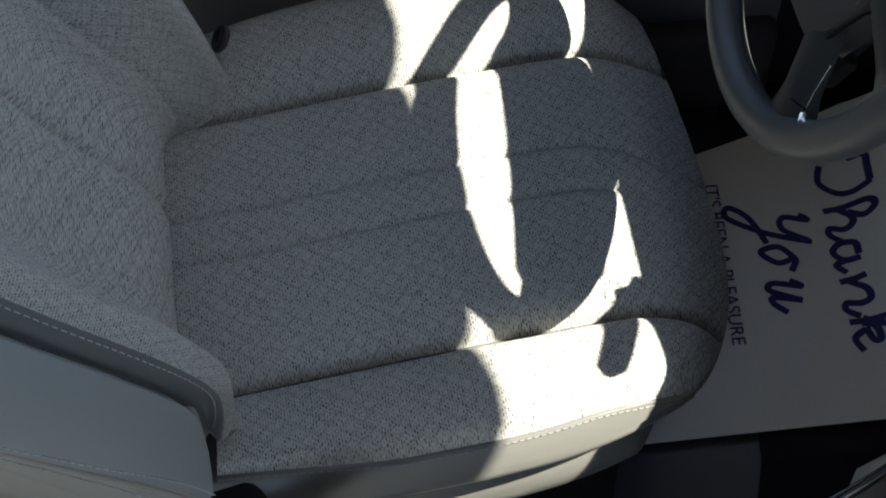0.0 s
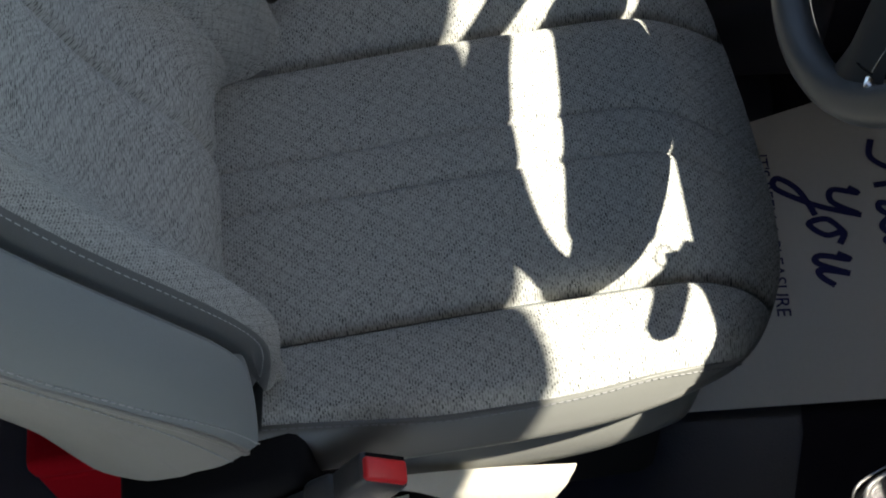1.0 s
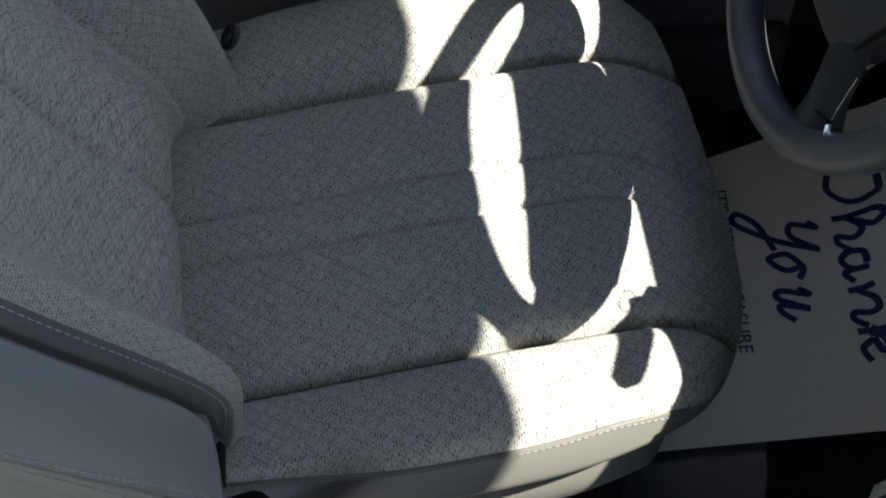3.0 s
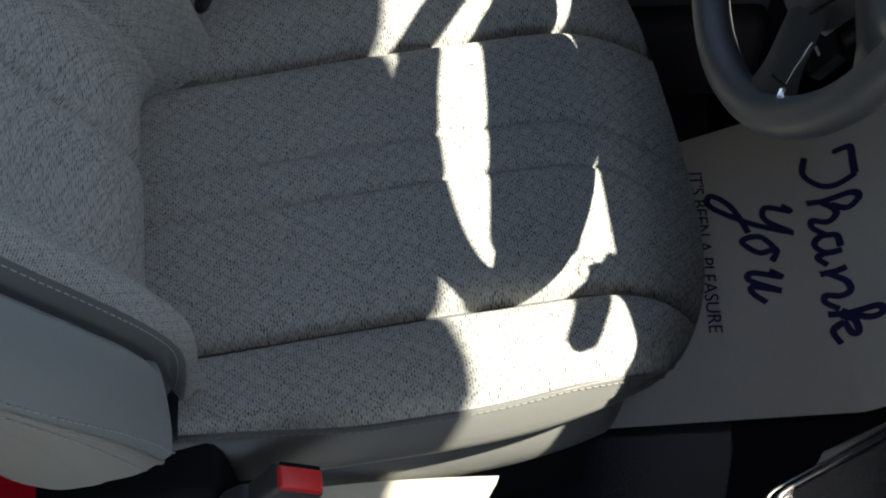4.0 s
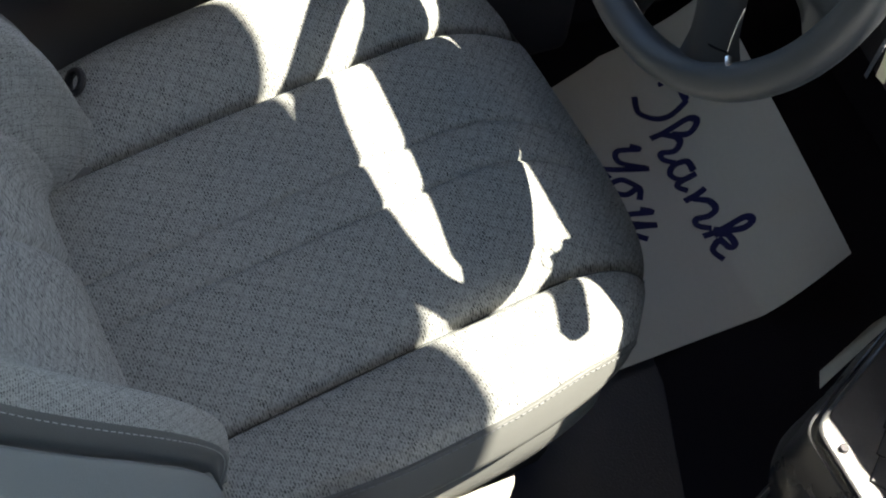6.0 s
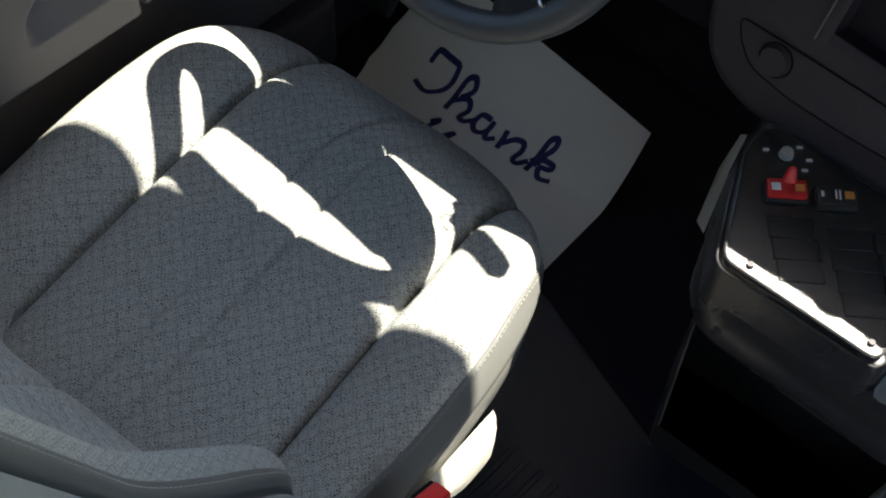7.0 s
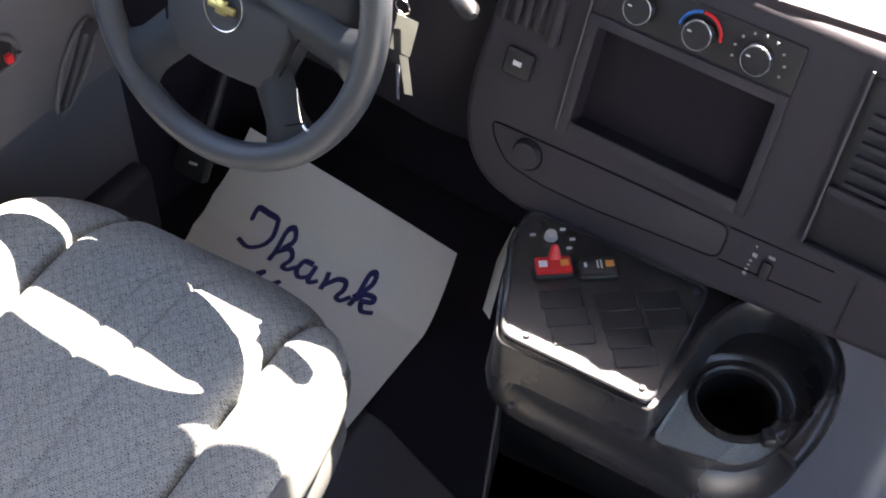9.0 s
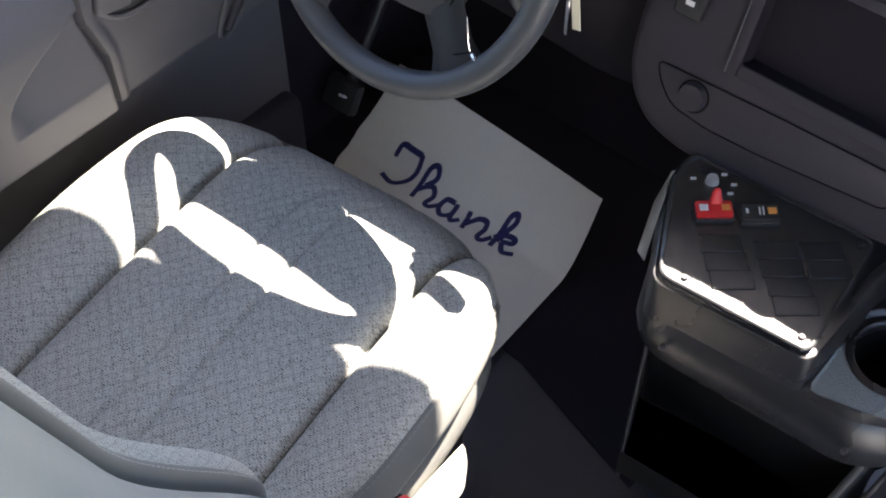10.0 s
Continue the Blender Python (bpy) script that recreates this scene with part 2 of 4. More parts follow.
def tube(bm, pts, r, seg=10, closed=False, caps=True):
    """A round tube along the points; r may be a function of 0 to 1."""
    pts = [Vector(p) for p in pts]
    n = len(pts)
    rings = []
    up = Vector((0, 0, 1))
    for i, p in enumerate(pts):
        a = pts[i - 1] if i or closed else p
        b = pts[(i + 1) % n] if i < n - 1 or closed else p
        d = (b - a).normalized()
        s = d.cross(up)
        s = s.normalized() if s.length > 1e-4 else Vector((1, 0, 0))
        w = s.cross(d)
        rr = r(i / (n - 1)) if callable(r) else r
        rings.append([bm.verts.new(p + rr * (math.cos(k * math.tau / seg) * s + math.sin(k * math.tau / seg) * w)) for k in range(seg)])
    for i in range(n if closed else n - 1):
        A, B = rings[i], rings[(i + 1) % n]
        for k in range(seg):
            bm.faces.new((A[k], A[(k + 1) % seg], B[(k + 1) % seg], B[k]))
    if caps and not closed:
        bm.faces.new(rings[0][::-1])
        bm.faces.new(rings[-1])
    return bm


def prism(bm, outline, z0, z1, bevel=0.0, seg=2):
    """An upright slab over a plan outline (counter-clockwise)."""
    lo = [bm.verts.new((x, y, z0)) for x, y in outline]
    hi = [bm.verts.new((x, y, z1)) for x, y in outline]
    n = len(outline)
    bm.faces.new(lo[::-1])
    top = bm.faces.new(hi)
    for i in range(n):
        bm.faces.new((lo[i], lo[(i + 1) % n], hi[(i + 1) % n], hi[i]))
    if bevel:
        bmesh.ops.bevel(bm, geom=list(top.edges), offset=bevel, segments=seg, profile=0.5, affect="EDGES")
    return bm


def sm(a, b, x):
    t = min(1, max(0, (x - a) / (b - a)))
    return t * t * (3 - 2 * t)


def bell(x, c, w):
    return math.exp(-((x - c) / w) ** 2)


def B():
    return bmesh.new()


# ---------- setting: ground, floor, shell ----------
bm = B()
grid(bm, 1, 1, lambda u, v: Vector((-400 + 800 * u, -400 + 800 * v, -0.75)))
single("ground", bm, M_ASPHALT, "pale concrete ground outside the van", "ground", "structure")

bm = B()
block(bm, (0, -0.75, -0.03), (2.16, 3.1, 0.06), 0)
floor = single("floor", bm, M_FLOOR, "black ribbed rubber van floor", "floor", "structure")
bm = B()
block(bm, (0, 0.93, 0.16), (2.16, 0.5, 0.03), 0, turn=(40, 0, 0))
single("toe_board", bm, M_CARPET, "black sloping toe board under the dash", "toe board", "structure")
bm = B()
prism(bm, [(-1.08, 0.36), (-0.526, 0.332), (-0.30, 0.27), (-0.30, 0.79), (-1.08, 0.79)], -0.001, 0.004, 0.0015)
single("footwell_carpet", bm, M_CARPET, "black carpet in the footwell", "carpet", "structure")
bm = B()
block(bm, (-1.055, 0.748, 0.33), (0.03, 0.685, 0.70), 0.004, 1)
single("kick_panel", bm, M_CARPET, "black trim ahead of the driver door", "trim", "structure")
bm = B()
block(bm, (-1.03, 0.275, 0.07), (0.055, 0.28, 0.14), 0.018, 3)
single("door_sill", bm, M_DASH, "charcoal plastic sill below the driver door", "sill", "structure")
bm = B()
block(bm, (0, 1.10, 0.45), (2.16, 0.05, 1.1), 0)
single("firewall", bm, M_BLACK, "black firewall behind the dash", "wall", "structure")
bm = B()
block(bm, (0, -2.27, 0.75), (2.16, 0.06, 1.7), 0)
single("wall_rear", bm, M_WALL, "dark rear wall of the van", "wall", "structure")


# Unseen roof edge, curved to put the shade line where the seat needs it.
def header_y(x):
    return 1.036 - 0.164 * x * x


ROOF_Z = 1.50
bm = B()
grid(bm, 24, 1, lambda u, v: Vector((-1.1 + 2.2 * u, -2.3 + (header_y(-1.1 + 2.2 * u) + 2.3) * v, ROOF_Z + 0.0)))
g = bmesh.ops.extrude_face_region(bm, geom=list(bm.faces))
bmesh.ops.translate(bm, vec=(0, 0, 0.04), verts=[v for v in g["geom"] if isinstance(v, bmesh.types.BMVert)])
bmesh.ops.recalc_face_normals(bm, faces=bm.faces)
single("ceiling", bm, M_ROOF, "unseen grey van roof, front edge shaped to shade the seat", "ceiling", "structure")


def side_wall(name, x, y0, y1, z0, z1, label):
    """A van side with one window opening."""
    bm = B()
    t = 0.05
    block(bm, (x, (-2.3 + y0) / 2, 0.75), (t, y0 + 2.3, 1.62), 0)
    block(bm, (x, (y1 + 1.12) / 2, 0.375), (t, 1.12 - y1, 0.87), 0)
    block(bm, (x, (y0 + y1) / 2, (z0 - 0.06) / 2), (t, y1 - y0, z0 + 0.06), 0)
    block(bm, (x, (y0 + y1) / 2, (z1 + 1.54) / 2), (t, y1 - y0, 1.54 - z1), 0)
    s = 1 if x > 0 else -1
    block(bm, (x - s * 0.10, 1.02, 1.12), (0.24, 0.06, 0.86), 0.01, 2, turn=(13, 0, 0))
    return single(name, bm, M_WALL, label, "wall", "structure")


side_wall("wall_left", -1.14, -0.42, 0.80, 0.62, 1.42, "driver side wall of the van with a window")
side_wall("wall_right", 1.14, -1.60, -0.15, 0.0, 1.44, "passenger side wall of the van with an open side door")


# ---------- driver seat ----------
SEAT = pose(-0.70, 0.0, 0.0, 0, 0, 8) @ Matrix.Translation((0.03, 0, 0))
SEAMS = (-0.148, -0.03, 0.02, 0.15)
seat = thing("driver_seat", SEAT, "grey woven cloth driver seat with vinyl side bolsters", "seat")


def cushion_xy(a, b):
    aisle = sm(-0.6, 0.6, a)
    q = 0.26 + 0.16 * aisle if b > 0 else 0.12
    x = (0.265 if a > 0 else 0.286) * a * math.sqrt(1 - q * b * b * 0.9)
    y = (0.262 if b > 0 else 0.285) * b * math.sqrt(1 - (0.10 + 0.14 * aisle if b > 0 else 0.0) * a * a)
    ease = 1 - (0.02 + 0.065 * aisle) * max(0, (abs(a) + b - 1.5) / 0.5) ** 2
    return x * ease, y * ease


def cushion_z(x, y, a, b):
    z = 0.338 - 0.014 * sm(0.05, -0.33, y)
    bol = sm(0.150, 0.215, x) + sm(-0.148, -0.205, x)
    z += (0.017 if x < 0 else 0.012) * bol * sm(0.26, 0.12, y) * sm(-0.30, -0.1, y)
    z += 0.006 * (1 - (x / 0.15) ** 2) * (abs(x) < 0.15)
    for c, d, w in ((SEAMS[0], 0.008, 0.013), (SEAMS[3], 0.008, 0.013), (SEAMS[0], 0.009, 0.004), (SEAMS[3], 0.009, 0.004), (SEAMS[1], 0.0015, 0.008), (SEAMS[2], 0.0015, 0.008), (SEAMS[1], 0.0029, 0.0027), (SEAMS[2], 0.0029, 0.0027)):
        bend = c + 0.035 * sm(0.12, 0.25, y) * (1 if c in SEAMS[1:3] else 0.3)
        z -= d * bell(x, bend, w)
    e = max(abs(a), b if b > 0 else 0)
    z -= 0.031 * max(0, (a - 0.86) / 0.14) ** 2.2 + 0.035 * max(0, (-a - 0.8) / 0.2) ** 2.2
    z -= (0.050 + 0.018 * sm(-0.7, 0.0, a)) * max(0, (b - 0.58) / 0.42) ** 2.1
    return z


def cushion_point(u, v):
    a, b = 2 * u - 1, 2 * v - 1
    x, y = cushion_xy(a, b)
    return Vector((x, y, cushion_z(x, y, a, b)))


def cloth_edge(b):
    """Where the cloth ends and the vinyl begins on the aisle side."""
    return 0.932 - 0.05 * sm(-0.2, -0.9, b) + 0.068 * sm(0.35, 0.98, b)


def cloth_ab(u, v):
    b = 2 * v - 1
    return -1 + (cloth_edge(b) + 1) * u, b


def cloth_point(u, v):
    a, b = cloth_ab(u, v)
    p = cushion_point((a + 1) / 2, v)
    p.z -= 0.004 * bell(u, 1, 0.012)
    return p


bm = B()
grid(bm, 260, 110, cloth_point, lambda u, v: cushion_xy(*cloth_ab(u, v)))
part("seat_cushion", bm, M_FABRIC, seat, "grey woven cloth cushion with pinched seams")


for c in (SEAMS[0], SEAMS[3]):
    line = []
    for i in range(61):
        y = -0.24 + 0.0079 * i
        x = c + 0.0105 * sm(0.12, 0.25, y)
        b = y / (0.262 if y > 0 else 0.285)
        for _ in range(6):
            a = x / max(0.1, cushion_xy(1 if x > 0 else -1, b)[0] * (1 if x > 0 else -1))
            b *= 1 + 0.9 * ((y / cushion_xy(a, b)[1]) - 1) if abs(y) > 0.02 else 1
        if abs(b) < 0.97:
            p, q = cushion_xy(a, b)
            line.append((p, q, cushion_z(p, q, a, b) + 0.0002))
    part("seam", tube(B(), line, 0.0013, 6), M_PIPING, seat, "dark pulled-in seam along the cushion")


def rim_raw(s):
    n = 3 * s
    a, b = (-1, 2 * n - 1) if n < 1 else ((2 * (n - 1) - 1, 1) if n < 2 else (1, 1 - 2 * (n - 2)))
    return cushion_point((a + 1) / 2, (b + 1) / 2)


def rim_path(s):
    """Round the cushion's edge from its back left corner over the front to its back right corner, corners eased."""
    w = 0.035 * min(1, s / 0.05, (1 - s) / 0.05)
    p = Vector((0, 0, 0))
    for k in range(-4, 5):
        p += rim_raw(min(1, max(0, s + w * k / 4)))
    return p / 9


def outward(s):
    e = 0.004
    d = rim_path(min(1, s + e)) - rim_path(max(0, s - e))
    return Vector((-d.y, d.x, 0)).normalized()


def skirt(s, v):
    p = rim_path(s)
    out = 0.003 * math.sin(min(1, v * 2) * math.pi) - 0.016 * sm(0.25, 1, v)
    return Vector((p.x, p.y, p.z - 0.040 * v ** 1.1)) + outward(s) * out


def valance(s, v):
    p = rim_path(s)
    end = sm(0.70, 0.735, s)
    out = -0.016 + 0.014 * math.sin(v * math.pi * 0.6) * end
    return Vector((p.x, p.y, p.z - 0.038 - 0.044 * v * (0.15 + 0.85 * end))) + outward(s) * out


bm = B()
grid(bm, 14, 110, lambda u, v: cushion_point((cloth_edge(2 * v - 1) + (1 - cloth_edge(2 * v - 1)) * u + 1) / 2, v) - Vector((0, 0, 0.004 * bell(u, 0, 0.12))))
part("vinyl_band", bm, M_BAND, seat, "grey vinyl band beside the cloth, darkened for shade")
bm = B()
grid(bm, 220, 12, skirt)
part("cushion_skirt", bm, M_BAND, seat, "grey vinyl side of the seat cushion, darkened for shade")
bm = B()
grid(bm, 90, 10, lambda u, v: valance(0.69 + 0.24 * u, v))
part("lower_skirt", bm, M_BAND, seat, "lower vinyl panel below the crease")

bm = B()
for k in range(66):
    v0 = 0.08 + k * 0.0132
    ends = []
    for v in (v0, v0 + 0.0085):
        e = cloth_edge(2 * v - 1)
        ends.append(cushion_point((e + 0.020 + 1) / 2, v) + Vector((0, 0, 0.0007)))
    rod(bm, *ends, 0.0007, seg=6)
tagged(part("stitching", bm, M_THREAD, seat, "grey stitches along the cushion edge"), kind="stuff")

bm = B()
block(bm, (0, -0.07, 0.11), (0.42, 0.42, 0.2), 0.02)
part("pedestal", bm, M_DARK, seat, "black seat pedestal")

# backrest: a section swept up the leaning back
LEAN = radians(17)
K = 18
PANEL_END = 0.165


def crest(h):
    """How far the side wings stand forward; they fade out above the waist."""
    return 0.030 + 0.056 * sm(0.60, 0.20, h)


def section(s, h, side=1):
    """Half of the back's section, from its middle round the wing to its rear: sideways and forwards."""
    c = crest(h) * (1 - ((0.45 if side > 0 else 0.15) - (0.37 if side > 0 else 0.07) * sm(5.2, 8, s * K)) * sm(0.2, 0.0, h))
    pts = ((0, 0), (0.10, 0.0), (0.131, 0.25 * c), (0.160, 0.76 * c), (0.181, 0.98 * c + 0.009), (0.207, c + 0.003), (0.215, c + 0.001), (0.220, c - 0.005), (0.222, c - 0.016),
           (0.231, c - 0.010), (0.256, c - 0.028), (0.273, c - 0.060), (0.276, c - 0.085), (0.277, c - 0.092), (0.278, c - 0.100), (0.275, c - 0.132), (0.252, c - 0.172), (0.20, c - 0.19), (0.0, -0.17))
    f = s * (len(pts) - 1)
    i = min(int(f), len(pts) - 2)
    t = f - i
    p, q, r, w = pts[max(0, i - 1)], pts[i], pts[i + 1], pts[min(len(pts) - 1, i + 2)]
    return tuple(0.5 * (2 * q[k] + (r[k] - p[k]) * t + (2 * p[k] - 5 * q[k] + 4 * r[k] - w[k]) * t * t + (3 * q[k] - p[k] - 3 * r[k] + w[k]) * t ** 3) for k in (0, 1))


def back_point(s, h, side):
    x, d = section(s, h, side)
    z0 = 0.295
    # the lower end is rounded off, and the top
    low = max(0.0, 1 - h / (0.10 - 0.06 * sm(5.5, 8, s * K)))
    fade = math.sqrt(max(0.0, 1 - low * low))
    x *= 0.95 + 0.05 * fade
    h += 0.10 * sm(4.4, 6.5, s * K) * sm(10, 8.2, s * K) * max(0.0, 1 - h / 0.3)
    if s > 4.5 / K:
        d = 0.01 + (d - 0.01) * (1 - (0.45 - 0.27 * sm(5.5, 8, s * K)) * (1 - fade))
    top = max(0.0, (h - 1.12) / 0.18)
    cap = math.sqrt(max(0.0, 1 - top * top))
    x *= cap
    d = -0.06 + (d + 0.06) * cap
    z = z0 + 0.024 * max(0.0, 1 - h / 0.4) + 0.68 * h + 0.036 * sm(6.5, 9.5, s * K) * max(0.0, 1 - h / 0.25)
    y = -0.246 - math.tan(LEAN) * (z - z0) + d
    if s < 5 / K:
        for c, w in ((-0.03, 0.007), (0.135, 0.005), (-0.135, 0.005)):
            y -= 0.7 * w * bell(side * x, c, 0.009) + 0.6 * w * bell(side * x, c, 0.003)
        y += (0.027 * bell(h, 0.11, 0.12) - 0.020 * sm(0.06, 0.0, h)) * sm(0.17, 0.12, x)
    return Vector((side * x, y, z))


def turned(h):
    """The seam between side panel and rear cover, which runs forward to the lower corner."""
    return (11.5 - 1.1 * sm(0.42, 0.0, h)) / K


def edge(s, v):
    return turned(1.3 * v) if s == "seam" else s


def panel_point(s, v, side):
    """The side panel ends bluntly above the lower end of the roll."""
    h0 = PANEL_END * (1 - min(1.0, max(0.0, (s * K - 8.9) / 1.5)) ** 1.3)
    return back_point(s, h0 + (1.3 - h0) * v, side)


def back_piece(s0, s1, name, mat, label, n, sides=(1, -1)):
    for side in sides:
        bm = B()
        grid(bm, n, 110, lambda u, v: (panel_point if name == "side_panel" else back_point)(edge(s0, v) + (edge(s1, v) - edge(s0, v)) * u, v if name == "side_panel" else 1.3 * v, side))
        bmesh.ops.recalc_face_normals(bm, faces=bm.faces)
        part(name, bm, mat, seat, label)


bm = B()
grid(bm, 220, 120, lambda u, v: back_point(abs(2 * u - 1) * 5 / K, 1.3 * v, 1 if u > 0.5 else -1), lambda u, v: ((2 * u - 1) * 0.25, v * 0.94))
bmesh.ops.recalc_face_normals(bm, faces=bm.faces)
part("backrest_cover", bm, M_FABRIC, seat, "grey woven cloth backrest front")
back_piece(5 / K, 8 / K, "backrest_piping", M_PIPING, "dark grey vinyl roll beside the cloth", 24)
back_piece(8 / K, "seam", "side_panel", M_VINYL, "smooth grey vinyl side panel", 40)
bm = B()
grid(bm, 36, 4, lambda u, v: back_point(abs(2 * u - 1), 0, 1 if u > 0.5 else -1).lerp(Vector((0, -0.33, 0.30)), v))
part("underside", bm, M_PIPING, seat, "dark underside of the backrest")
bm = B()
tube(bm, [back_point(turned(0.013 * i) + 0.12 / K, 0.013 * i, 1) for i in range(1, 96)], 0.0026, 8)
part("welt", bm, M_REAR, seat, "raised welt along the seam of the side panel")
for side in (1, -1):
    bm = B()
    grid(bm, 30, 8, lambda u, v: back_point(8 / K, 0.28 * u, side) + Vector((0.034 * side * v, -0.022 * v - 0.02 * v * v, -0.004 * v)))
    part("roll_end", bm, M_PIPING, seat, "dark grey end of the vinyl roll tucked behind the panel")
    bm = B()
    grid(bm, 30, 6, lambda u, v: panel_point(8 / K + (turned(0) - 8 / K) * u, 0, side) + Vector((-0.045 * side * v, -0.016 * v * v, -0.012 * v)))
    part("panel_end", bm, M_VINYL, seat, "turned-in blunt end of the side panel")
back_piece("seam", 1, "rear_cover", M_REAR, "grey vinyl rear cover, tinted paler as if lit from behind", 40)
bm = B()
for row in range(3):
    for k in range(98):
        h = 0.02 + k * 0.0098
        s, s2 = ((turned(g) - 0.22 / K, turned(g) + 0.45 / K, 5.5 / K)[row] for g in (h, h + 0.006))
        p, q = back_point(s, h, 1), back_point(s2, h + 0.006, 1)
        rod(bm, p + Vector((0.0005, 0, 0)), q + Vector((0.0005, 0, 0)), 0.0007 if row < 2 else 0.0004, seg=6)
tagged(part("stitching", bm, M_PALETHREAD, seat, "pale double row of stitches on the side panel"), kind="stuff")

# seat side shield, belt stalk and buckle
def shield_point(u, v):
    y = -0.145 + 0.180 * u
    top = 0.270 - 0.038 * u ** 1.6
    deep = 0.010 + 0.038 * sm(0.0, 0.62, u) * math.sqrt(max(0, 1 - max(0, (u - 0.72) / 0.28) ** 2.5))
    return Vector((0.266 + 0.45 * deep * v + 0.006 * math.sin(v * math.pi), y - 0.012 * v * sm(0.8, 1, u), top - deep * v))


bm = B()
grid(bm, 48, 12, shield_point)
bmesh.ops.solidify(bm, geom=list(bm.faces), thickness=0.004)
bmesh.ops.recalc_face_normals(bm, faces=bm.faces)
part("side_shield", bm, M_SHIELD, seat, "pale grey plastic seat side shield")

belt = thing("seat_belt_stalk", SEAT, "black belt stalk with a red button buckle beside the seat", "seat belt")
A0, A2 = Vector((0.293, -0.266, 0.258)), Vector((0.299, -0.118, 0.364))
AX = (A2 - A0).normalized()
STALK = Matrix.Translation(A0) @ AX.to_track_quat("Y", "Z").to_matrix().to_4x4()
LONG = (A2 - A0).length


def on_stalk(name, centre, size, bevel, mat, parent, label="", taper=None, turn=(0, 0, 0)):
    bm = block(B(), centre, size, bevel, 3, turn, taper)
    bmesh.ops.transform(bm, matrix=STALK, verts=bm.verts)
    return part(name, bm, mat, parent, label)


on_stalk("sleeve", (0, 0.064, 0), (0.020, 0.156, 0.035), 0.009, M_STALK, belt, "black plastic belt sleeve")
on_stalk("boot", (0, LONG - 0.066, 0), (0.027, 0.036, 0.043), 0.009, M_STALK, belt, "soft black boot under the buckle")
bm = rod(B(), (0.0115, 0.0, 0.0), (0.0150, 0.0, 0.0), 0.011, 0.010, 20)
bmesh.ops.transform(bm, matrix=STALK, verts=bm.verts)
part("bolt", bm, M_DASH, belt, "anchor bolt")
buckle = on_stalk("buckle", (0, LONG - 0.024, 0.004), (0.027, 0.052, 0.043), 0.006, M_STALK, belt, "black buckle housing", turn=(20, 0, 0))
on_stalk("seam_band", (0, LONG - 0.049, -0.004), (0.0235, 0.002, 0.040), 0.0006, M_DASH, buckle, turn=(20, 0, 0))
on_stalk("tongue_slot", (-0.0095, LONG - 0.0005, 0.0125), (0.003, 0.003, 0.034), 0.0005, M_DARK, buckle, turn=(20, 0, 0))
on_stalk("release_button", (0.002, LONG - 0.0015, 0.0125), (0.019, 0.010, 0.0375), 0.003, M_RED, buckle, "red release button", turn=(20, 0, 0))
# Added near-black block: stands in for the shade over the skirt's rear end.
bm = block(B(), (0.246, -0.262, 0.262), (0.076, 0.17, 0.105), 0.014, 3, turn=(12, 0, 0))
part("shade_block", bm, M_DARK, seat, "black block standing in for shade below the backrest")
bm = B()
tube(bm, [(-0.213 + 0.010 * math.cos(i * math.tau / 24), -0.176 + 0.007 * math.sin(i * math.tau / 24), 0.364 + 0.008 * math.sin(i * math.tau / 24)) for i in range(24)], 0.0042, 8, closed=True)
part("grommet", bm, M_BLACK, seat, "small dark grommet between cushion and back")

# ---------- paper floor mat ----------
PAPER = (-0.775, 0.42)
paper = thing("paper_floor_mat", pose(*PAPER, 0.007), "white paper floor mat lettered in dark blue", "floor mat")


def paper_z(x, y):
    return 0.105 * max(0.0, (y - 0.05) / 0.095) ** 1.6 + 0.003 * math.sin(9 * x + 5 * y) + 0.003


def sheet_point(u, v):
    y = -0.24 + 0.385 * v
    near = -0.111 - 0.089 * min(1.0, (y + 0.24) / 0.26) - 0.009 * sm(0.0, 0.07, y) + 0.026 * max(0.0, (y - 0.075) / 0.07)
    p = Vector((near, y + 0.006 * v)).lerp(Vector((0.226 - 0.019 * v, y - 0.005 * v)), u)
    return Vector((p.x, p.y, paper_z(p.x, p.y)))


bm = B()
grid(bm, 30, 120, sheet_point)
part("sheet", bm, M_PAPER, paper)


def stroke(points, width, closed=False):
    """A pen stroke that lies on the sheet: a smooth flat ribbon through the points."""
    pts = [Vector((p[0], min(p[1], 0.05 + 0.66 * (p[1] - 0.05)), 0)) for p in points]
    fine = []
    for i in range(len(pts) - 1):
        p0, p1, p2, p3 = pts[max(0, i - 1)], pts[i], pts[i + 1], pts[min(len(pts) - 1, i + 2)]
        for k in range(8):
            t = k / 8
            fine.append(0.5 * ((2 * p1) + (p2 - p0) * t + (2 * p0 - 5 * p1 + 4 * p2 - p3) * t * t + (3 * p1 - p0 - 3 * p2 + p3) * t ** 3))
    fine.append(pts[-1])
    bm = B()
    tube(bm, [(p.x, p.y, paper_z(p.x, p.y) + 0.0005) for p in fine], width / 2, 8)
    for v in bm.verts:
        v.co.z = paper_z(v.co.x, v.co.y) + 0.0004 + 0.15 * (v.co.z - paper_z(v.co.x, v.co.y) - 0.0005)
    return bm


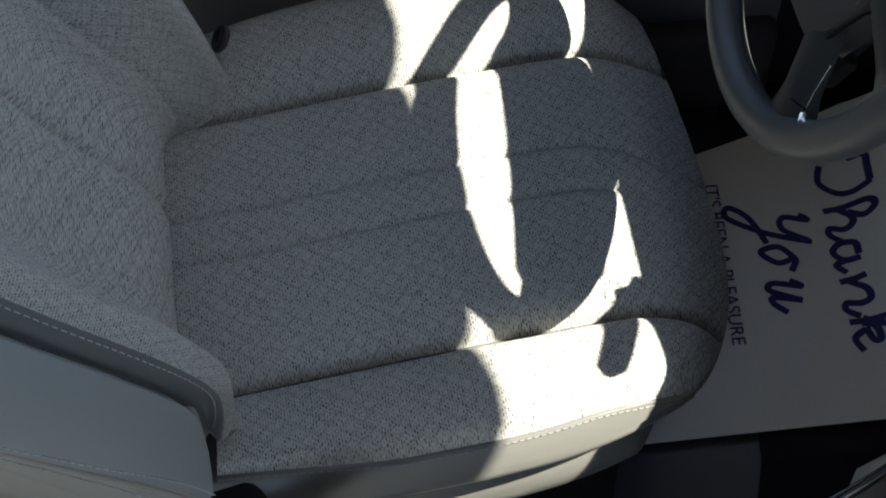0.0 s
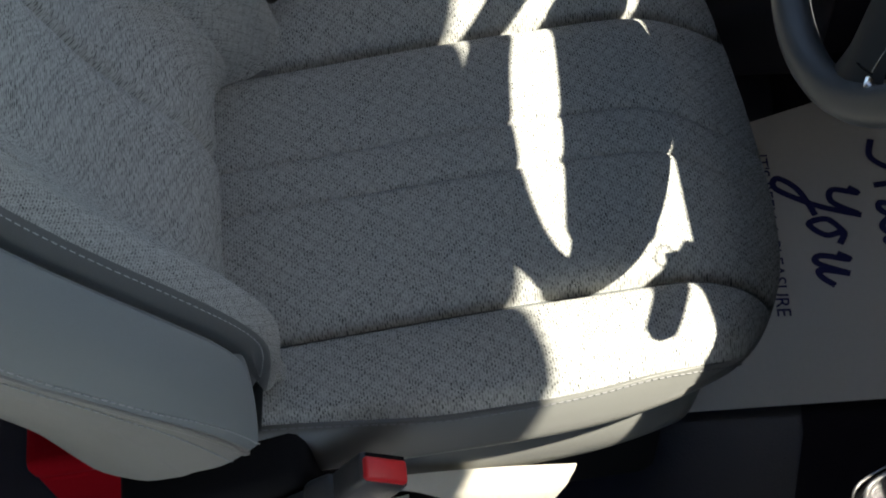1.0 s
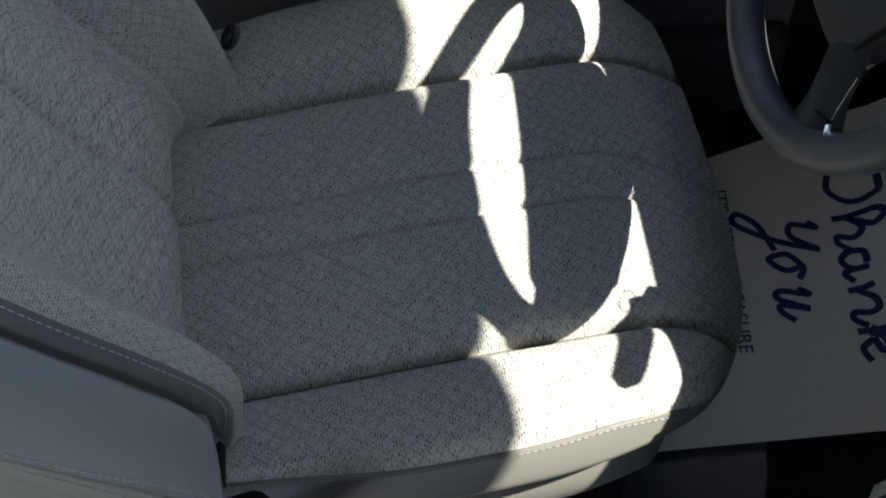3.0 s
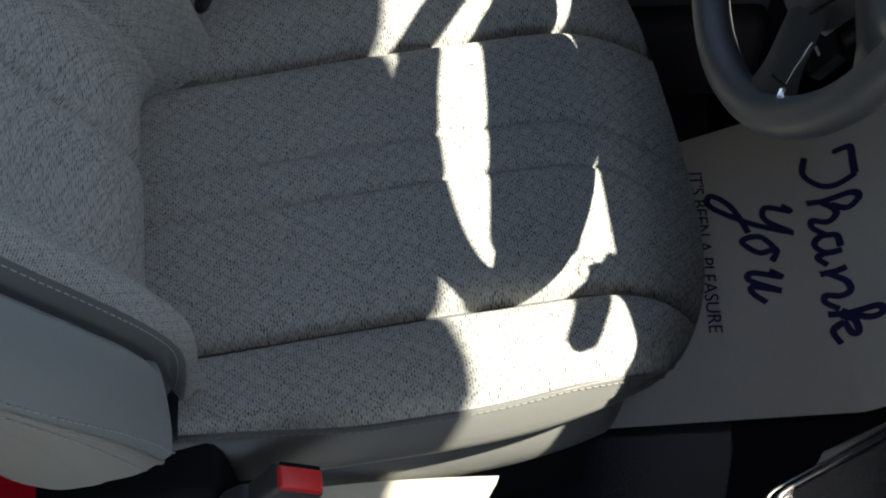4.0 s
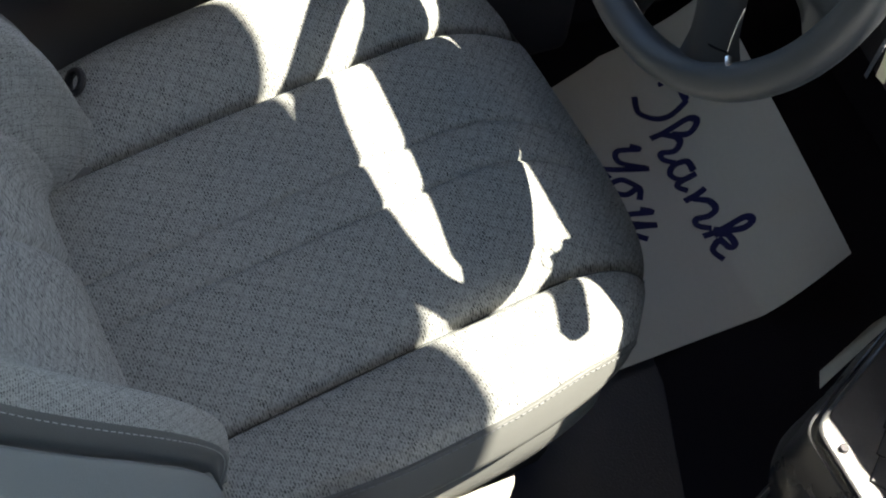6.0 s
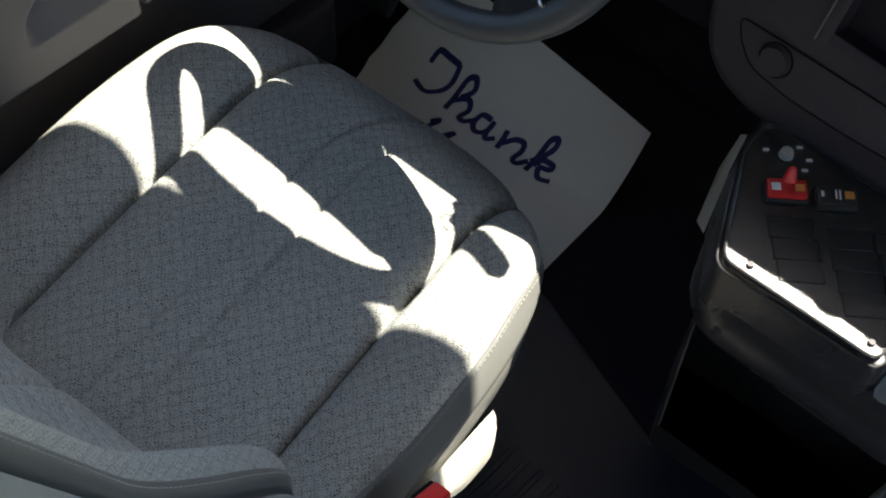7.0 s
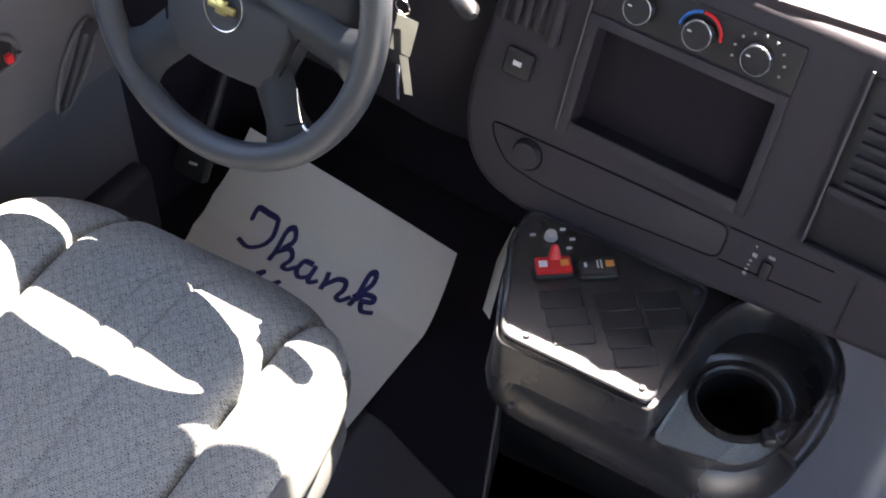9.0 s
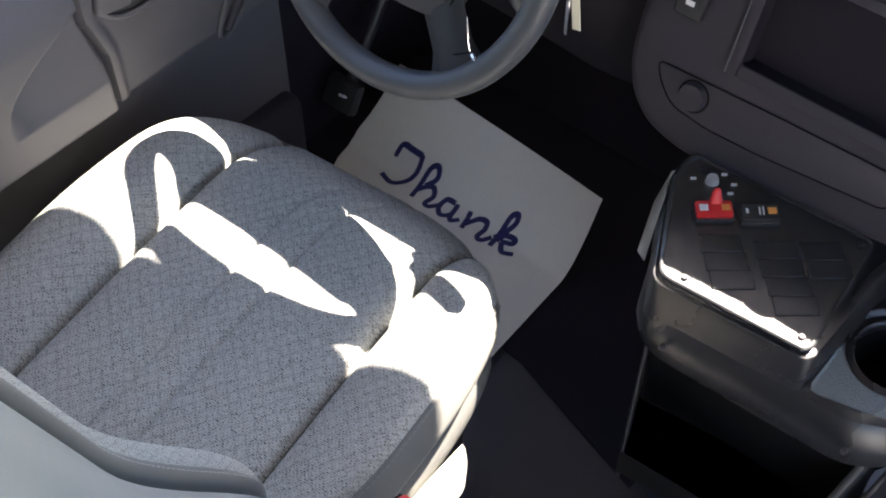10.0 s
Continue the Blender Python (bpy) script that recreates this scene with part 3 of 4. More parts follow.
LETTERS = {
    "T": (((0.0, 0.71), (0.04, 1.0), (0.28, 1.01), (0.53, 1.0)), ((0.53, 1.0), (0.58, 0.6), (0.50, 0.25), (0.30, 0.03), (0.0, 0.10))),
    "h": (((0.08, 0.44), (0.22, 0.74), (0.13, 0.98), (0.0, 0.87), (-0.02, 0.5), (0.02, 0.0)), ((0.0, 0.22), (0.14, 0.46), (0.27, 0.50), (0.36, 0.30), (0.33, 0.04), (0.45, 0.02), (0.57, 0.19))),
    "a": (((0.22, 0.46), (0.02, 0.42), (0.0, 0.14), (0.14, 0.0), (0.28, 0.12), (0.28, 0.46)), ((0.28, 0.46), (0.30, 0.14), (0.38, 0.01), (0.50, 0.14))),
    "n": (((0.08, 0.48), (0.11, 0.28), (0.16, 0.0)), ((0.14, 0.11), (0.28, 0.41), (0.46, 0.48), (0.52, 0.28), (0.51, 0.03), (0.62, 0.0), (0.73, 0.19))),
    "k": (((0.0, 0.22), (0.20, 0.74), (0.18, 0.98), (0.07, 0.89), (0.05, 0.54), (0.06, 0.0)), ((0.08, 0.18), (0.16, 0.43), (0.36, 0.48), (0.36, 0.34), (0.16, 0.23)), ((0.18, 0.23), (0.32, 0.03), (0.52, 0.12))),
    "Y": (((0.0, 0.85), (0.08, 1.0), (0.06, 0.55), (0.26, 0.5), (0.42, 0.95)), ((0.44, 1.0), (0.34, 0.2), (0.12, -0.5), (-0.06, -0.45), (0.1, -0.1), (0.5, 0.15))),
    "o": (((0.20, 0.44), (0.02, 0.25), (0.12, 0.0), (0.28, 0.2), (0.20, 0.44), (0.40, 0.36)),),
    "u": (((0.0, 0.3), (0.08, 0.44), (0.06, 0.08), (0.18, 0.02), (0.30, 0.42)), ((0.30, 0.42), (0.28, 0.06), (0.38, 0.04), (0.5, 0.2))),
}


def write(word, xs, y, size, wide, width, tall=1.0, slant=0.10):
    """Script letters, each at its own place along the line."""
    for ch, x in zip(word, xs):
        for line in LETTERS[ch]:
            part("letter", stroke([(x + size * wide * (px + slant * py), y + size * py) for px, py in ((g, k * (tall if ch in "ou" else 1.0)) for g, k in line)], width), M_INK, paper, f"dark blue script letter {ch}")


write("Thank", (-0.127, -0.062, -0.014, 0.026, 0.087), 0.035, 0.076, 1.06, 0.0080, slant=0.0)
write("You", (-0.066, -0.020, 0.028), -0.048, 0.062, 1.40, 0.0078, 1.4)
text = bpy.data.curves.new("printed_line", "FONT")
text.body, text.size, text.extrude = "IT'S BEEN A PLEASURE", 0.0225, 0.0003
tob = new("printed_line", text)
tob.data.materials.append(M_INK)
tob.parent = paper
tob.location = (-0.108, -0.100, 0.0055)
tagged(tob, label="dark blue capitals reading IT'S BEEN A PLEASURE")

# ---------- steering wheel ----------
WHEEL = Matrix.Translation((-0.708, 0.331, 0.645)) @ Euler((radians(90 - 22.1), 0, 0)).to_matrix().to_4x4()
wheel = thing("steering_wheel", WHEEL, "dark grey four-spoke steering wheel", "steering wheel")
RIM = 0.184
bm = B()
tube(bm, [(RIM * math.cos(i * math.tau / 96), RIM * math.sin(i * math.tau / 96), 0) for i in range(96)], 0.016, 16, closed=True)
part("rim", bm, M_WHEEL, wheel, "dark grey leather-grained rim")


def spoke(a0, w0, w1, r0):
    d, s = Vector((math.cos(a0), math.sin(a0), 0)), Vector((-math.sin(a0), math.cos(a0), 0))

    def f(u, v):
        r = r0 + (RIM - 0.006 - r0) * u
        w = w0 + (w1 - w0) * u + 0.012 * sm(0.75, 1.0, u)
        x = (2 * v - 1)
        return d * r + s * (w * x) + Vector((0, 0, -0.020 + 0.018 * u + 0.010 * (1 - x * x)))
    bm = B()
    grid(bm, 14, 12, f)
    bmesh.ops.solidify(bm, geom=list(bm.faces), thickness=0.014)
    bmesh.ops.recalc_face_normals(bm, faces=bm.faces)
    return bm


for a in (-5, 185):
    part("spoke", spoke(radians(a), 0.026, 0.022, 0.02), M_WHEEL, wheel)
for a in (-50, -130):
    part("spoke", spoke(radians(a), 0.029, 0.027, 0.03), M_WHEEL, wheel)


def hub_point(u, v):
    a, b = 2 * u - 1, 2 * v - 1
    y = -0.053 + 0.049 * b * math.sqrt(1 - 0.14 * a * a)
    w = 0.094 + 0.30 * (y + 0.028) - 0.012 * max(0, b) ** 2
    x = w * a * math.sqrt(1 - 0.10 * b * b)
    e = max(abs(a), abs(b))
    return Vector((x, y, 0.005 - 0.014 * sm(-0.012, 0.006, y) - 0.006 * (a * a + b * b) - 0.03 * max(0, (e - 0.88) / 0.12) ** 2))


bm = B()
grid(bm, 40, 40, hub_point)
bmesh.ops.solidify(bm, geom=list(bm.faces), thickness=0.03)
bmesh.ops.recalc_face_normals(bm, faces=bm.faces)
hub = part("airbag_cover", bm, M_HUB, wheel, "grey plastic airbag cover")
for side in (1, -1):
    bm = tube(B(), [(side * (0.0925 + 0.30 * (y + 0.028)), y, -0.0045 - 0.012 * sm(-0.03, 0.0, y)) for y in (-0.094, -0.06, -0.03, -0.012)], 0.0013, 8)
    part("cover_joint", bm, M_DARK, hub, "dark joint beside the airbag cover")
bm = B()
tube(bm, [(0.026 * math.cos(i * math.tau / 48), 0.026 * math.sin(i * math.tau / 48) - 0.024, 0.0048) for i in range(48)], 0.0010, 8, closed=True)
part("badge_ring", bm, M_CHROME, hub, "thin chrome ring")
bm = B()
block(bm, (0, -0.024, 0.0070), (0.036, 0.008, 0.004), 0.001)
block(bm, (0, -0.024, 0.0070), (0.014, 0.016, 0.0042), 0.001)
part("badge", bm, M_GOLD, hub, "small gold badge")
bm = tube(B(), [(0.128, -0.104, 0.006), (0.134, -0.106, 0.008), (0.139, -0.104, 0.006)], 0.0032, 8)
part("chrome_insert", bm, M_CHROME, wheel, "small bright chrome insert")
bm = tube(B(), [(0.164 * math.cos(radians(a)), 0.164 * math.sin(radians(a)), 0.004) for a in (196, 199, 202, 205)], 0.0022, 8)
part("chrome_insert", bm, M_CHROME, wheel, "slim bright chrome insert")
bm = tube(B(), [(0.104, -0.074, -0.003), (0.109, -0.085, -0.0015), (0.115, -0.096, 0.0005), (0.122, -0.104, 0.003)], 0.0008, 8)
part("chrome_insert", bm, M_CHROME, wheel, "thin bright chrome line on the spoke")
part("spoke_joint", tube(B(), [(0.124, -0.103, 0.004), (0.112, -0.111, 0.005), (0.098, -0.119, 0.0035)], 0.0009, 6), M_DARK, wheel, "dark joint across the spoke")

# column, shift lever, keys
column = thing("steering_column", pose(-0.716, 0.40, 0.60), "dark plastic steering column with shift lever", "steering column")
bm = B()
block(bm, (0, 0.12, -0.045), (0.12, 0.26, 0.10), 0.025, 3, turn=(-22, 0, 0))
part("shroud", bm, M_DASH, column, "charcoal column shroud")
# Widened beyond a real housing to stop sun passing the wheel's lower gaps.
bm = B()
block(bm, (0.018, -0.028, 0.055), (0.297, 0.05, 0.085), 0.02, 3, turn=(-22, 0, 0))
part("switch_housing", bm, M_BLACK, column, "black switch housing behind the wheel, widened to block sun")
bm = B()
tube(bm, [(-0.11, -0.03, 0.058), (-0.135, -0.033, 0.058), (-0.155, -0.036, 0.057)], lambda t: 0.026 - 0.008 * t, 12)
part("signal_stalk", bm, M_BLACK, column, "black turn signal stalk")
bm = B()
tube(bm, [(0.05, 0.11, 0.02), (0.13, 0.082, 0.055), (0.19, 0.044, 0.071)], 0.007, 10)
lever = part("shift_lever", bm, M_BLACK, column, "black shift lever")
bm = B()
tube(bm, [(0.165, 0.060, 0.069), (0.19, 0.046, 0.071), (0.21, 0.035, 0.072), (0.240, 0.019, 0.072), (0.252, 0.0125, 0.072), (0.259, 0.0085, 0.072)], lambda t: 0.0115 - 0.0015 * t - 0.006 * max(0.0, (t - 0.8) / 0.2) ** 3, 14)
part("lever_knob", bm, M_BLACK, lever, "black rounded lever knob")
keys = thing("key_bunch", pose(-0.544, 0.409, 0.644), "keys with a cream card tag hanging from the ignition", "keys")
bm = B()
tube(bm, [(0.009 * math.cos(i * math.tau / 28), 0.0, 0.009 * math.sin(i * math.tau / 28)) for i in range(28)], 0.0008, 6, closed=True)
part("key_ring", bm, M_CHROME, keys, "thin steel ring")
bm = B()
block(bm, (0.004, -0.004, -0.033), (0.024, 0.0012, 0.050), 0.0004, 1, turn=(0, 12, 12))
part("card_tag", bm, M_TAG, keys, "pale card tag")
bm = B()
block(bm, (0.008, -0.006, -0.084), (0.010, 0.0012, 0.052), 0.0004, 1, turn=(0, -6, 8))
part("paper_tag", bm, M_TAG, keys, "cream paper strip")
bm = B()
block(bm, (-0.006, -0.003, -0.05), (0.016, 0.008, 0.05), 0.003, 2)
key = part("key", bm, M_BLACK, keys, "black headed key")
bm = B()
block(bm, (-0.004, -0.004, -0.098), (0.005, 0.002, 0.055), 0.0005, 1)
part("blade", bm, M_CHROME, key, "bright steel key blade")

# ---------- dash ----------
DASH_M = Matrix.Translation((0, 0.45, 0.5)) @ Euler((radians(90 - 19.8), 0, 0)).to_matrix().to_4x4()
# in DASH_M's axes: x along the dash, y up its leaning face, z out of it


def face_y(z):
    return (z - 0.5) / math.cos(radians(19.8))


dash = thing("dashboard", Matrix(), "charcoal plastic van dashboard with a centre stack", "dashboard")


def on_dash(bm):
    bmesh.ops.transform(bm, matrix=DASH_M, verts=bm.verts)
    return bm


def rounded(pts, r, k=5):
    """A plan outline with its corners rounded."""
    res = []
    n = len(pts)
    for i in range(n):
        p, a, b = Vector(pts[i]), Vector(pts[i - 1]), Vector(pts[(i + 1) % n])
        q = min(r, (a - p).length * 0.45, (b - p).length * 0.45)
        s, e = p + (a - p).normalized() * q, p + (b - p).normalized() * q
        for j in range(k + 1):
            t = j / k
            res.append(tuple((1 - t) ** 2 * s + 2 * t * (1 - t) * p + t * t * e))
    return res


out = [(-0.492, face_y(0.60)), (-0.498, face_y(0.54)), (-0.494, face_y(0.49)), (-0.478, face_y(0.455)), (-0.45, face_y(0.432)), (-0.40, face_y(0.420)),
       (0.02, face_y(0.455)), (0.95, face_y(0.455)), (0.95, face_y(0.727)), (-0.43, face_y(0.727)), (-0.468, face_y(0.715)), (-0.485, face_y(0.67))]
RIMLINE = rounded(out, 0.03, 5)
CUB = rounded([(-0.368, face_y(0.541)), (-0.172, face_y(0.541)), (-0.172, face_y(0.643)), (-0.368, face_y(0.643))], 0.006, 3)


def shrunk(pts, d):
    """An outline (counter-clockwise) drawn in by d."""
    res = []
    for i in range(len(pts)):
        a, p, b = Vector(pts[i - 1]), Vector(pts[i]), Vector(pts[(i + 1) % len(pts)])
        e = (b - a).normalized()
        res.append(tuple(p + Vector((-e.y, e.x)) * d))
    return res


def loop(bm, pts, z):
    return [bm.verts.new((x, y, z)) for x, y in pts]


def band(bm, low, high):
    n = len(low)
    for i in range(n):
        bm.faces.new((low[i], low[(i + 1) % n], high[(i + 1) % n], high[i]))


bm = B()
rings = [loop(bm, shrunk(RIMLINE, d), z) for d, z in ((0, -0.10), (0, -0.014), (0.0025, -0.007), (0.007, -0.0025), (0.014, 0.0))]
for a, b in zip(rings, rings[1:]):
    band(bm, a, b)
mouth = loop(bm, CUB, 0.0)
edges = []
for ring in (rings[-1], mouth):
    edges += [bm.edges.get((ring[i], ring[(i + 1) % len(ring)])) or bm.edges.new((ring[i], ring[(i + 1) % len(ring)])) for i in range(len(ring))]
bmesh.ops.triangle_fill(bm, use_beauty=True, use_dissolve=False, edges=edges)
bmesh.ops.recalc_face_normals(bm, faces=bm.faces)
part("centre_panel", on_dash(bm), M_DASH, dash, "charcoal centre stack panel")
bm = B()
band(bm, loop(bm, shrunk(CUB, 0.004), -0.016), loop(bm, shrunk(CUB, -0.0005), 0.0005))
bm.verts.ensure_lookup_table()
bm.faces.new(bm.verts[:len(CUB)][::-1])
bmesh.ops.recalc_face_normals(bm, faces=bm.faces)
bmesh.ops.reverse_faces(bm, faces=bm.faces)
cubby = part("open_cubby", on_dash(bm), M_CUBBY, dash, "shallow dark storage cubby in the centre stack")


def dash_lip(x, v):
    y0 = 0.5335 + 0.118 * (max(x, -0.45) + 0.235)
    return Vector((x, y0 + (1.095 - y0) * v, 0.728 + 0.05 * math.sin(v * math.pi * 0.6)))


bm = B()
grid(bm, 40, 12, lambda u, v: dash_lip(-1.09 + 2.18 * u, v))
bmesh.ops.solidify(bm, geom=list(bm.faces), thickness=0.03)
bmesh.ops.recalc_face_normals(bm, faces=bm.faces)
part("dash_top", bm, M_DASHTOP, dash, "pale dash top pad that bounces sunlight")


def hood(u, v):
    x = -1.04 + 0.55 * u
    rise = math.sin(u * math.pi) ** 0.4
    return Vector((x, 0.489 + 0.018 * u + 0.16 * v, 0.700 + 0.045 * rise + 0.02 * v * rise))


bm = B()
grid(bm, 40, 8, hood)
bmesh.ops.solidify(bm, geom=list(bm.faces), thickness=0.02)
bmesh.ops.recalc_face_normals(bm, faces=bm.faces)
part("cluster_hood", bm, M_DASH, dash, "charcoal hood over the instruments")
bm = block(B(), (-0.77, 0.64, 0.65), (0.60, 0.03, 0.18), 0.01, 2, turn=(-20, 0, 0))
part("cluster_panel", bm, M_BLACK, dash, "dark instrument cluster panel")


def knee(u, v):
    x = -1.05 + 0.575 * u
    z = 0.60 - 0.23 * v + 0.02 * math.sin(u * 3.1)
    return Vector((x, 0.50 - 0.035 * math.sin(v * 2.6) + 0.03 * v + 0.02 * sm(0.8, 1, u), z))


bm = B()
grid(bm, 30, 16, knee)
bmesh.ops.solidify(bm, geom=list(bm.faces), thickness=0.03)
bmesh.ops.recalc_face_normals(bm, faces=bm.faces)
part("knee_panel", bm, M_DASH, dash, "charcoal knee panel below the column")


def flat(name, x0, x1, z0, z1, h, mat, parent, label="", bevel=0.002, base=0.0, turn=0.0):
    y0, y1 = face_y(z0), face_y(z1)
    bm = block(B(), ((x0 + x1) / 2, (y0 + y1) / 2, base + h / 2), (x1 - x0, y1 - y0, h), bevel, 2, (0, 0, turn))
    return part(name, on_dash(bm), mat, parent, label)


for x0, x1, z0, z1 in ((-0.380, -0.368, 0.528, 0.654), (-0.172, -0.162, 0.528, 0.654), (-0.368, -0.172, 0.528, 0.541), (-0.368, -0.172, 0.643, 0.654)):
    flat("bezel", x0, x1, z0, z1, 0.003, M_DASH, cubby, "charcoal surround of the cubby", 0.0012)
flat("trim_edge", -0.3816, -0.380, 0.527, 0.72, 0.005, M_DOOR, dash, "pale edge of the screen surround", 0.001)
flat("climate_panel", -0.366, -0.162, 0.656, 0.702, 0.003, M_BLACK, dash, "black climate control panel", base=-0.0005)
for k, x in enumerate((-0.329, -0.264, -0.202)):
    c = Vector((x, face_y(0.677), 0.004))
    bm = rod(B(), c, c + Vector((0, 0, 0.010)), 0.0155, 0.013, 24)
    kn = part("climate_knob", on_dash(bm), M_BLACK, dash, "black climate knob")
    bm = tube(B(), [c + Vector((0.0145 * math.cos(i * math.tau / 32), 0.0145 * math.sin(i * math.tau / 32), 0.0095)) for i in range(32)], 0.0008, 6, closed=True)
    part("knob_ring", on_dash(bm), M_CHROME, kn, "chrome ring")
    bm = block(B(), c + Vector((-0.008, 0.002, 0.0103)), (0.004, 0.0014, 0.0006), 0)
    part("pointer", on_dash(bm), M_WHITE, kn, "white pointer")
    for i in range(9 if k == 2 else 0):
        a = radians(-20 + i * 27)
        bm = block(B(), c + Vector((0.026 * math.cos(a), 0.024 * math.sin(a), 0.0025)), (0.0025, 0.002, 0.0008), 0, turn=(0, 0, math.degrees(a)))
        part("mark", on_dash(bm), M_PRINT, dash, "grey printed mark")
    if k == 1:
        for lab, mat, a0, a1 in (("blue cold arc", M_BLUE, 175, 100), ("red hot arc", M_RED, 95, 0)):
            pts = [c + Vector((0.0215 * math.cos(radians(a0 + (a1 - a0) * i / 14)), 0.0215 * math.sin(radians(a0 + (a1 - a0) * i / 14)), 0.002)) for i in range(15)]
            part("arc", on_dash(tube(B(), pts, 0.0018, 6)), mat, dash, lab)

vent = flat("vent", -0.480, -0.412, 0.612, 0.705, 0.003, M_BLACK, dash, "black slatted air vent", base=0.001)
for i in range(5):
    x = -0.473 + i * 0.0135
    flat("slat", x, x + 0.006, 0.614, 0.703, 0.009, M_DASH, vent, "", 0.001)
flat("vent_edge", -0.413, -0.404, 0.606, 0.708, 0.012, M_DASH, vent, "", 0.003)
btn = flat("dash_button", -0.458, -0.424, 0.560, 0.590, 0.006, M_BLACK, dash, "black square dash button", 0.004)
flat("symbol", -0.446, -0.436, 0.573, 0.578, 0.001, M_WHITE, btn, "white symbol", 0, 0.006)

# pocket panel with a round lighter, below the screen
ptip = [(x, face_y(z)) for x, z in ((-0.456, 0.505), (-0.447, 0.487), (-0.425, 0.467), (-0.378, 0.462), (-0.316, 0.464), (-0.170, 0.477), (-0.170, 0.513), (-0.310, 0.510))]
bm = prism(B(), rounded(ptip, 0.012, 4), -0.004, 0.0011, 0.0008, 2)
pocket = part("pocket_panel", on_dash(bm), M_DASH, dash, "charcoal panel with a lighter socket")
part("joint", on_dash(tube(B(), [(p[0], p[1], 0.0011) for p in rounded(ptip, 0.012, 4)], 0.0009, 6, closed=True)), M_DARK, pocket, "dark joint round the panel")
for x0, z0, x1, z1 in ((-0.170, 0.513, -0.06, 0.518), (-0.170, 0.477, -0.06, 0.484)):
    part("joint", on_dash(rod(B(), (x0, face_y(z0), 0.0002), (x1, face_y(z1), 0.0002), 0.0008, seg=6)), M_DARK, dash, "dark joint beside the dimmer")
c = Vector((-0.404, face_y(0.487), 0.001))
part("socket_ring", on_dash(tube(B(), [c + Vector((0.0178 * math.cos(i * math.tau / 36), 0.0178 * math.sin(i * math.tau / 36), 0.0003)) for i in range(36)], 0.0009, 6, closed=True)), M_DARK, pocket, "dark ring round the lighter")
bm = rod(B(), c, c + Vector((0, 0, 0.008)), 0.0165, 0.0145, 24)
part("lighter", on_dash(bm), M_DASH, pocket, "round lighter knob")
for x in (-0.376, -0.31):
    flat("joint", x - 0.0006, x + 0.0006, 0.458, 0.506, 0.0006, M_BLACK, pocket, "", 0, 0.0008)
flat("joint", -0.0365, -0.035, 0.46, 0.515, 0.0012, M_BLACK, dash, "", 0, 0.0002)
for x, z, w, h in ((-0.138, 0.507, 0.002, 0.002), (-0.137, 0.498, 0.005, 0.004), (-0.139, 0.491, 0.003, 0.002), (-0.1395, 0.486, 0.003, 0.002), (-0.140, 0.481, 0.003, 0.002), (-0.1405, 0.476, 0.004, 0.003), (-0.120, 0.503, 0.007, 0.003)):
    flat("mark", x - w / 2, x + w / 2, z - h / 2, z + h / 2, 0.0008, M_PRINT, dash, "grey printed mark", 0)
flat("dimmer", -0.126, -0.116, 0.478, 0.498, 0.005, M_BLACK, dash, "black dimmer wheel", 0.003)

# open glove recess with a vent, towards the passenger side
rec = flat("glove_recess", -0.098, 0.30, 0.537, 0.702, 0.002, M_BLACK, dash, "dark recess with vent slats", 0.001)
flat("recess_edge", -0.0997, -0.098, 0.533, 0.706, 0.006, M_DOOR, rec, "pale recess edge", 0.002)
flat("recess_edge", -0.098, 0.30, 0.530, 0.537, 0.012, M_DASH, rec, "", 0.002)
for i in range(6):
    z = 0.600 + i * 0.0135
    flat("slat", -0.085, 0.29, z, z + 0.005, 0.008, M_DASH, rec, "", 0.001)
flat("slat_bar", -0.096, 0.30, 0.588, 0.598, 0.012, M_DASH, rec, "", 0.003)

# ---------- console ----------
ZC = 0.43
console = thing("centre_console", pose(0.0027, -0.0122, ZC), "black plastic centre console with keypad and cup holder", "console")
S = 0.9713


def ring_stack(rings, cap=True):
    bm = B()
    rows = [[bm.verts.new((S * x, S * y, z)) for x, y in pts] for pts, z in rings]
    n = len(rows[0])
    for a, b in zip(rows, rows[1:]):
        for i in range(n):
            bm.faces.new((a[i], a[(i + 1) % n], b[(i + 1) % n], b[i]))
    if cap:
        bm.faces.new(rows[-1])
        bm.faces.new(rows[0][::-1])
    return bm


def inset(pts, d):
    c = Vector((sum(p[0] for p in pts) / len(pts), sum(p[1] for p in pts) / len(pts)))
    return [tuple(Vector(p) + (c - Vector(p)).normalized() * d) for p in pts]


LIP = rounded([(-0.338, 0.268), (-0.072, 0.284), (-0.018, 0.345), (-0.008, 0.49), (-0.415, 0.49), (-0.398, 0.41)], 0.05, 7)
def radial(poly, d):
    """How far it is from the cup's centre to an outline, in the direction d."""
    best = 1.0
    for i in range(len(poly)):
        p, q = Vector(poly[i]) - CUP, Vector(poly[(i + 1) % len(poly)]) - CUP
        e = q - p
        den = d.x * e.y - d.y * e.x
        if abs(den) > 1e-9:
            t = (p.x * e.y - p.y * e.x) / den
            s = (p.x * d.y - p.y * d.x) / den
            if t > 0 and -1e-6 <= s <= 1 + 1e-6:
                best = min(best, t)
    return best


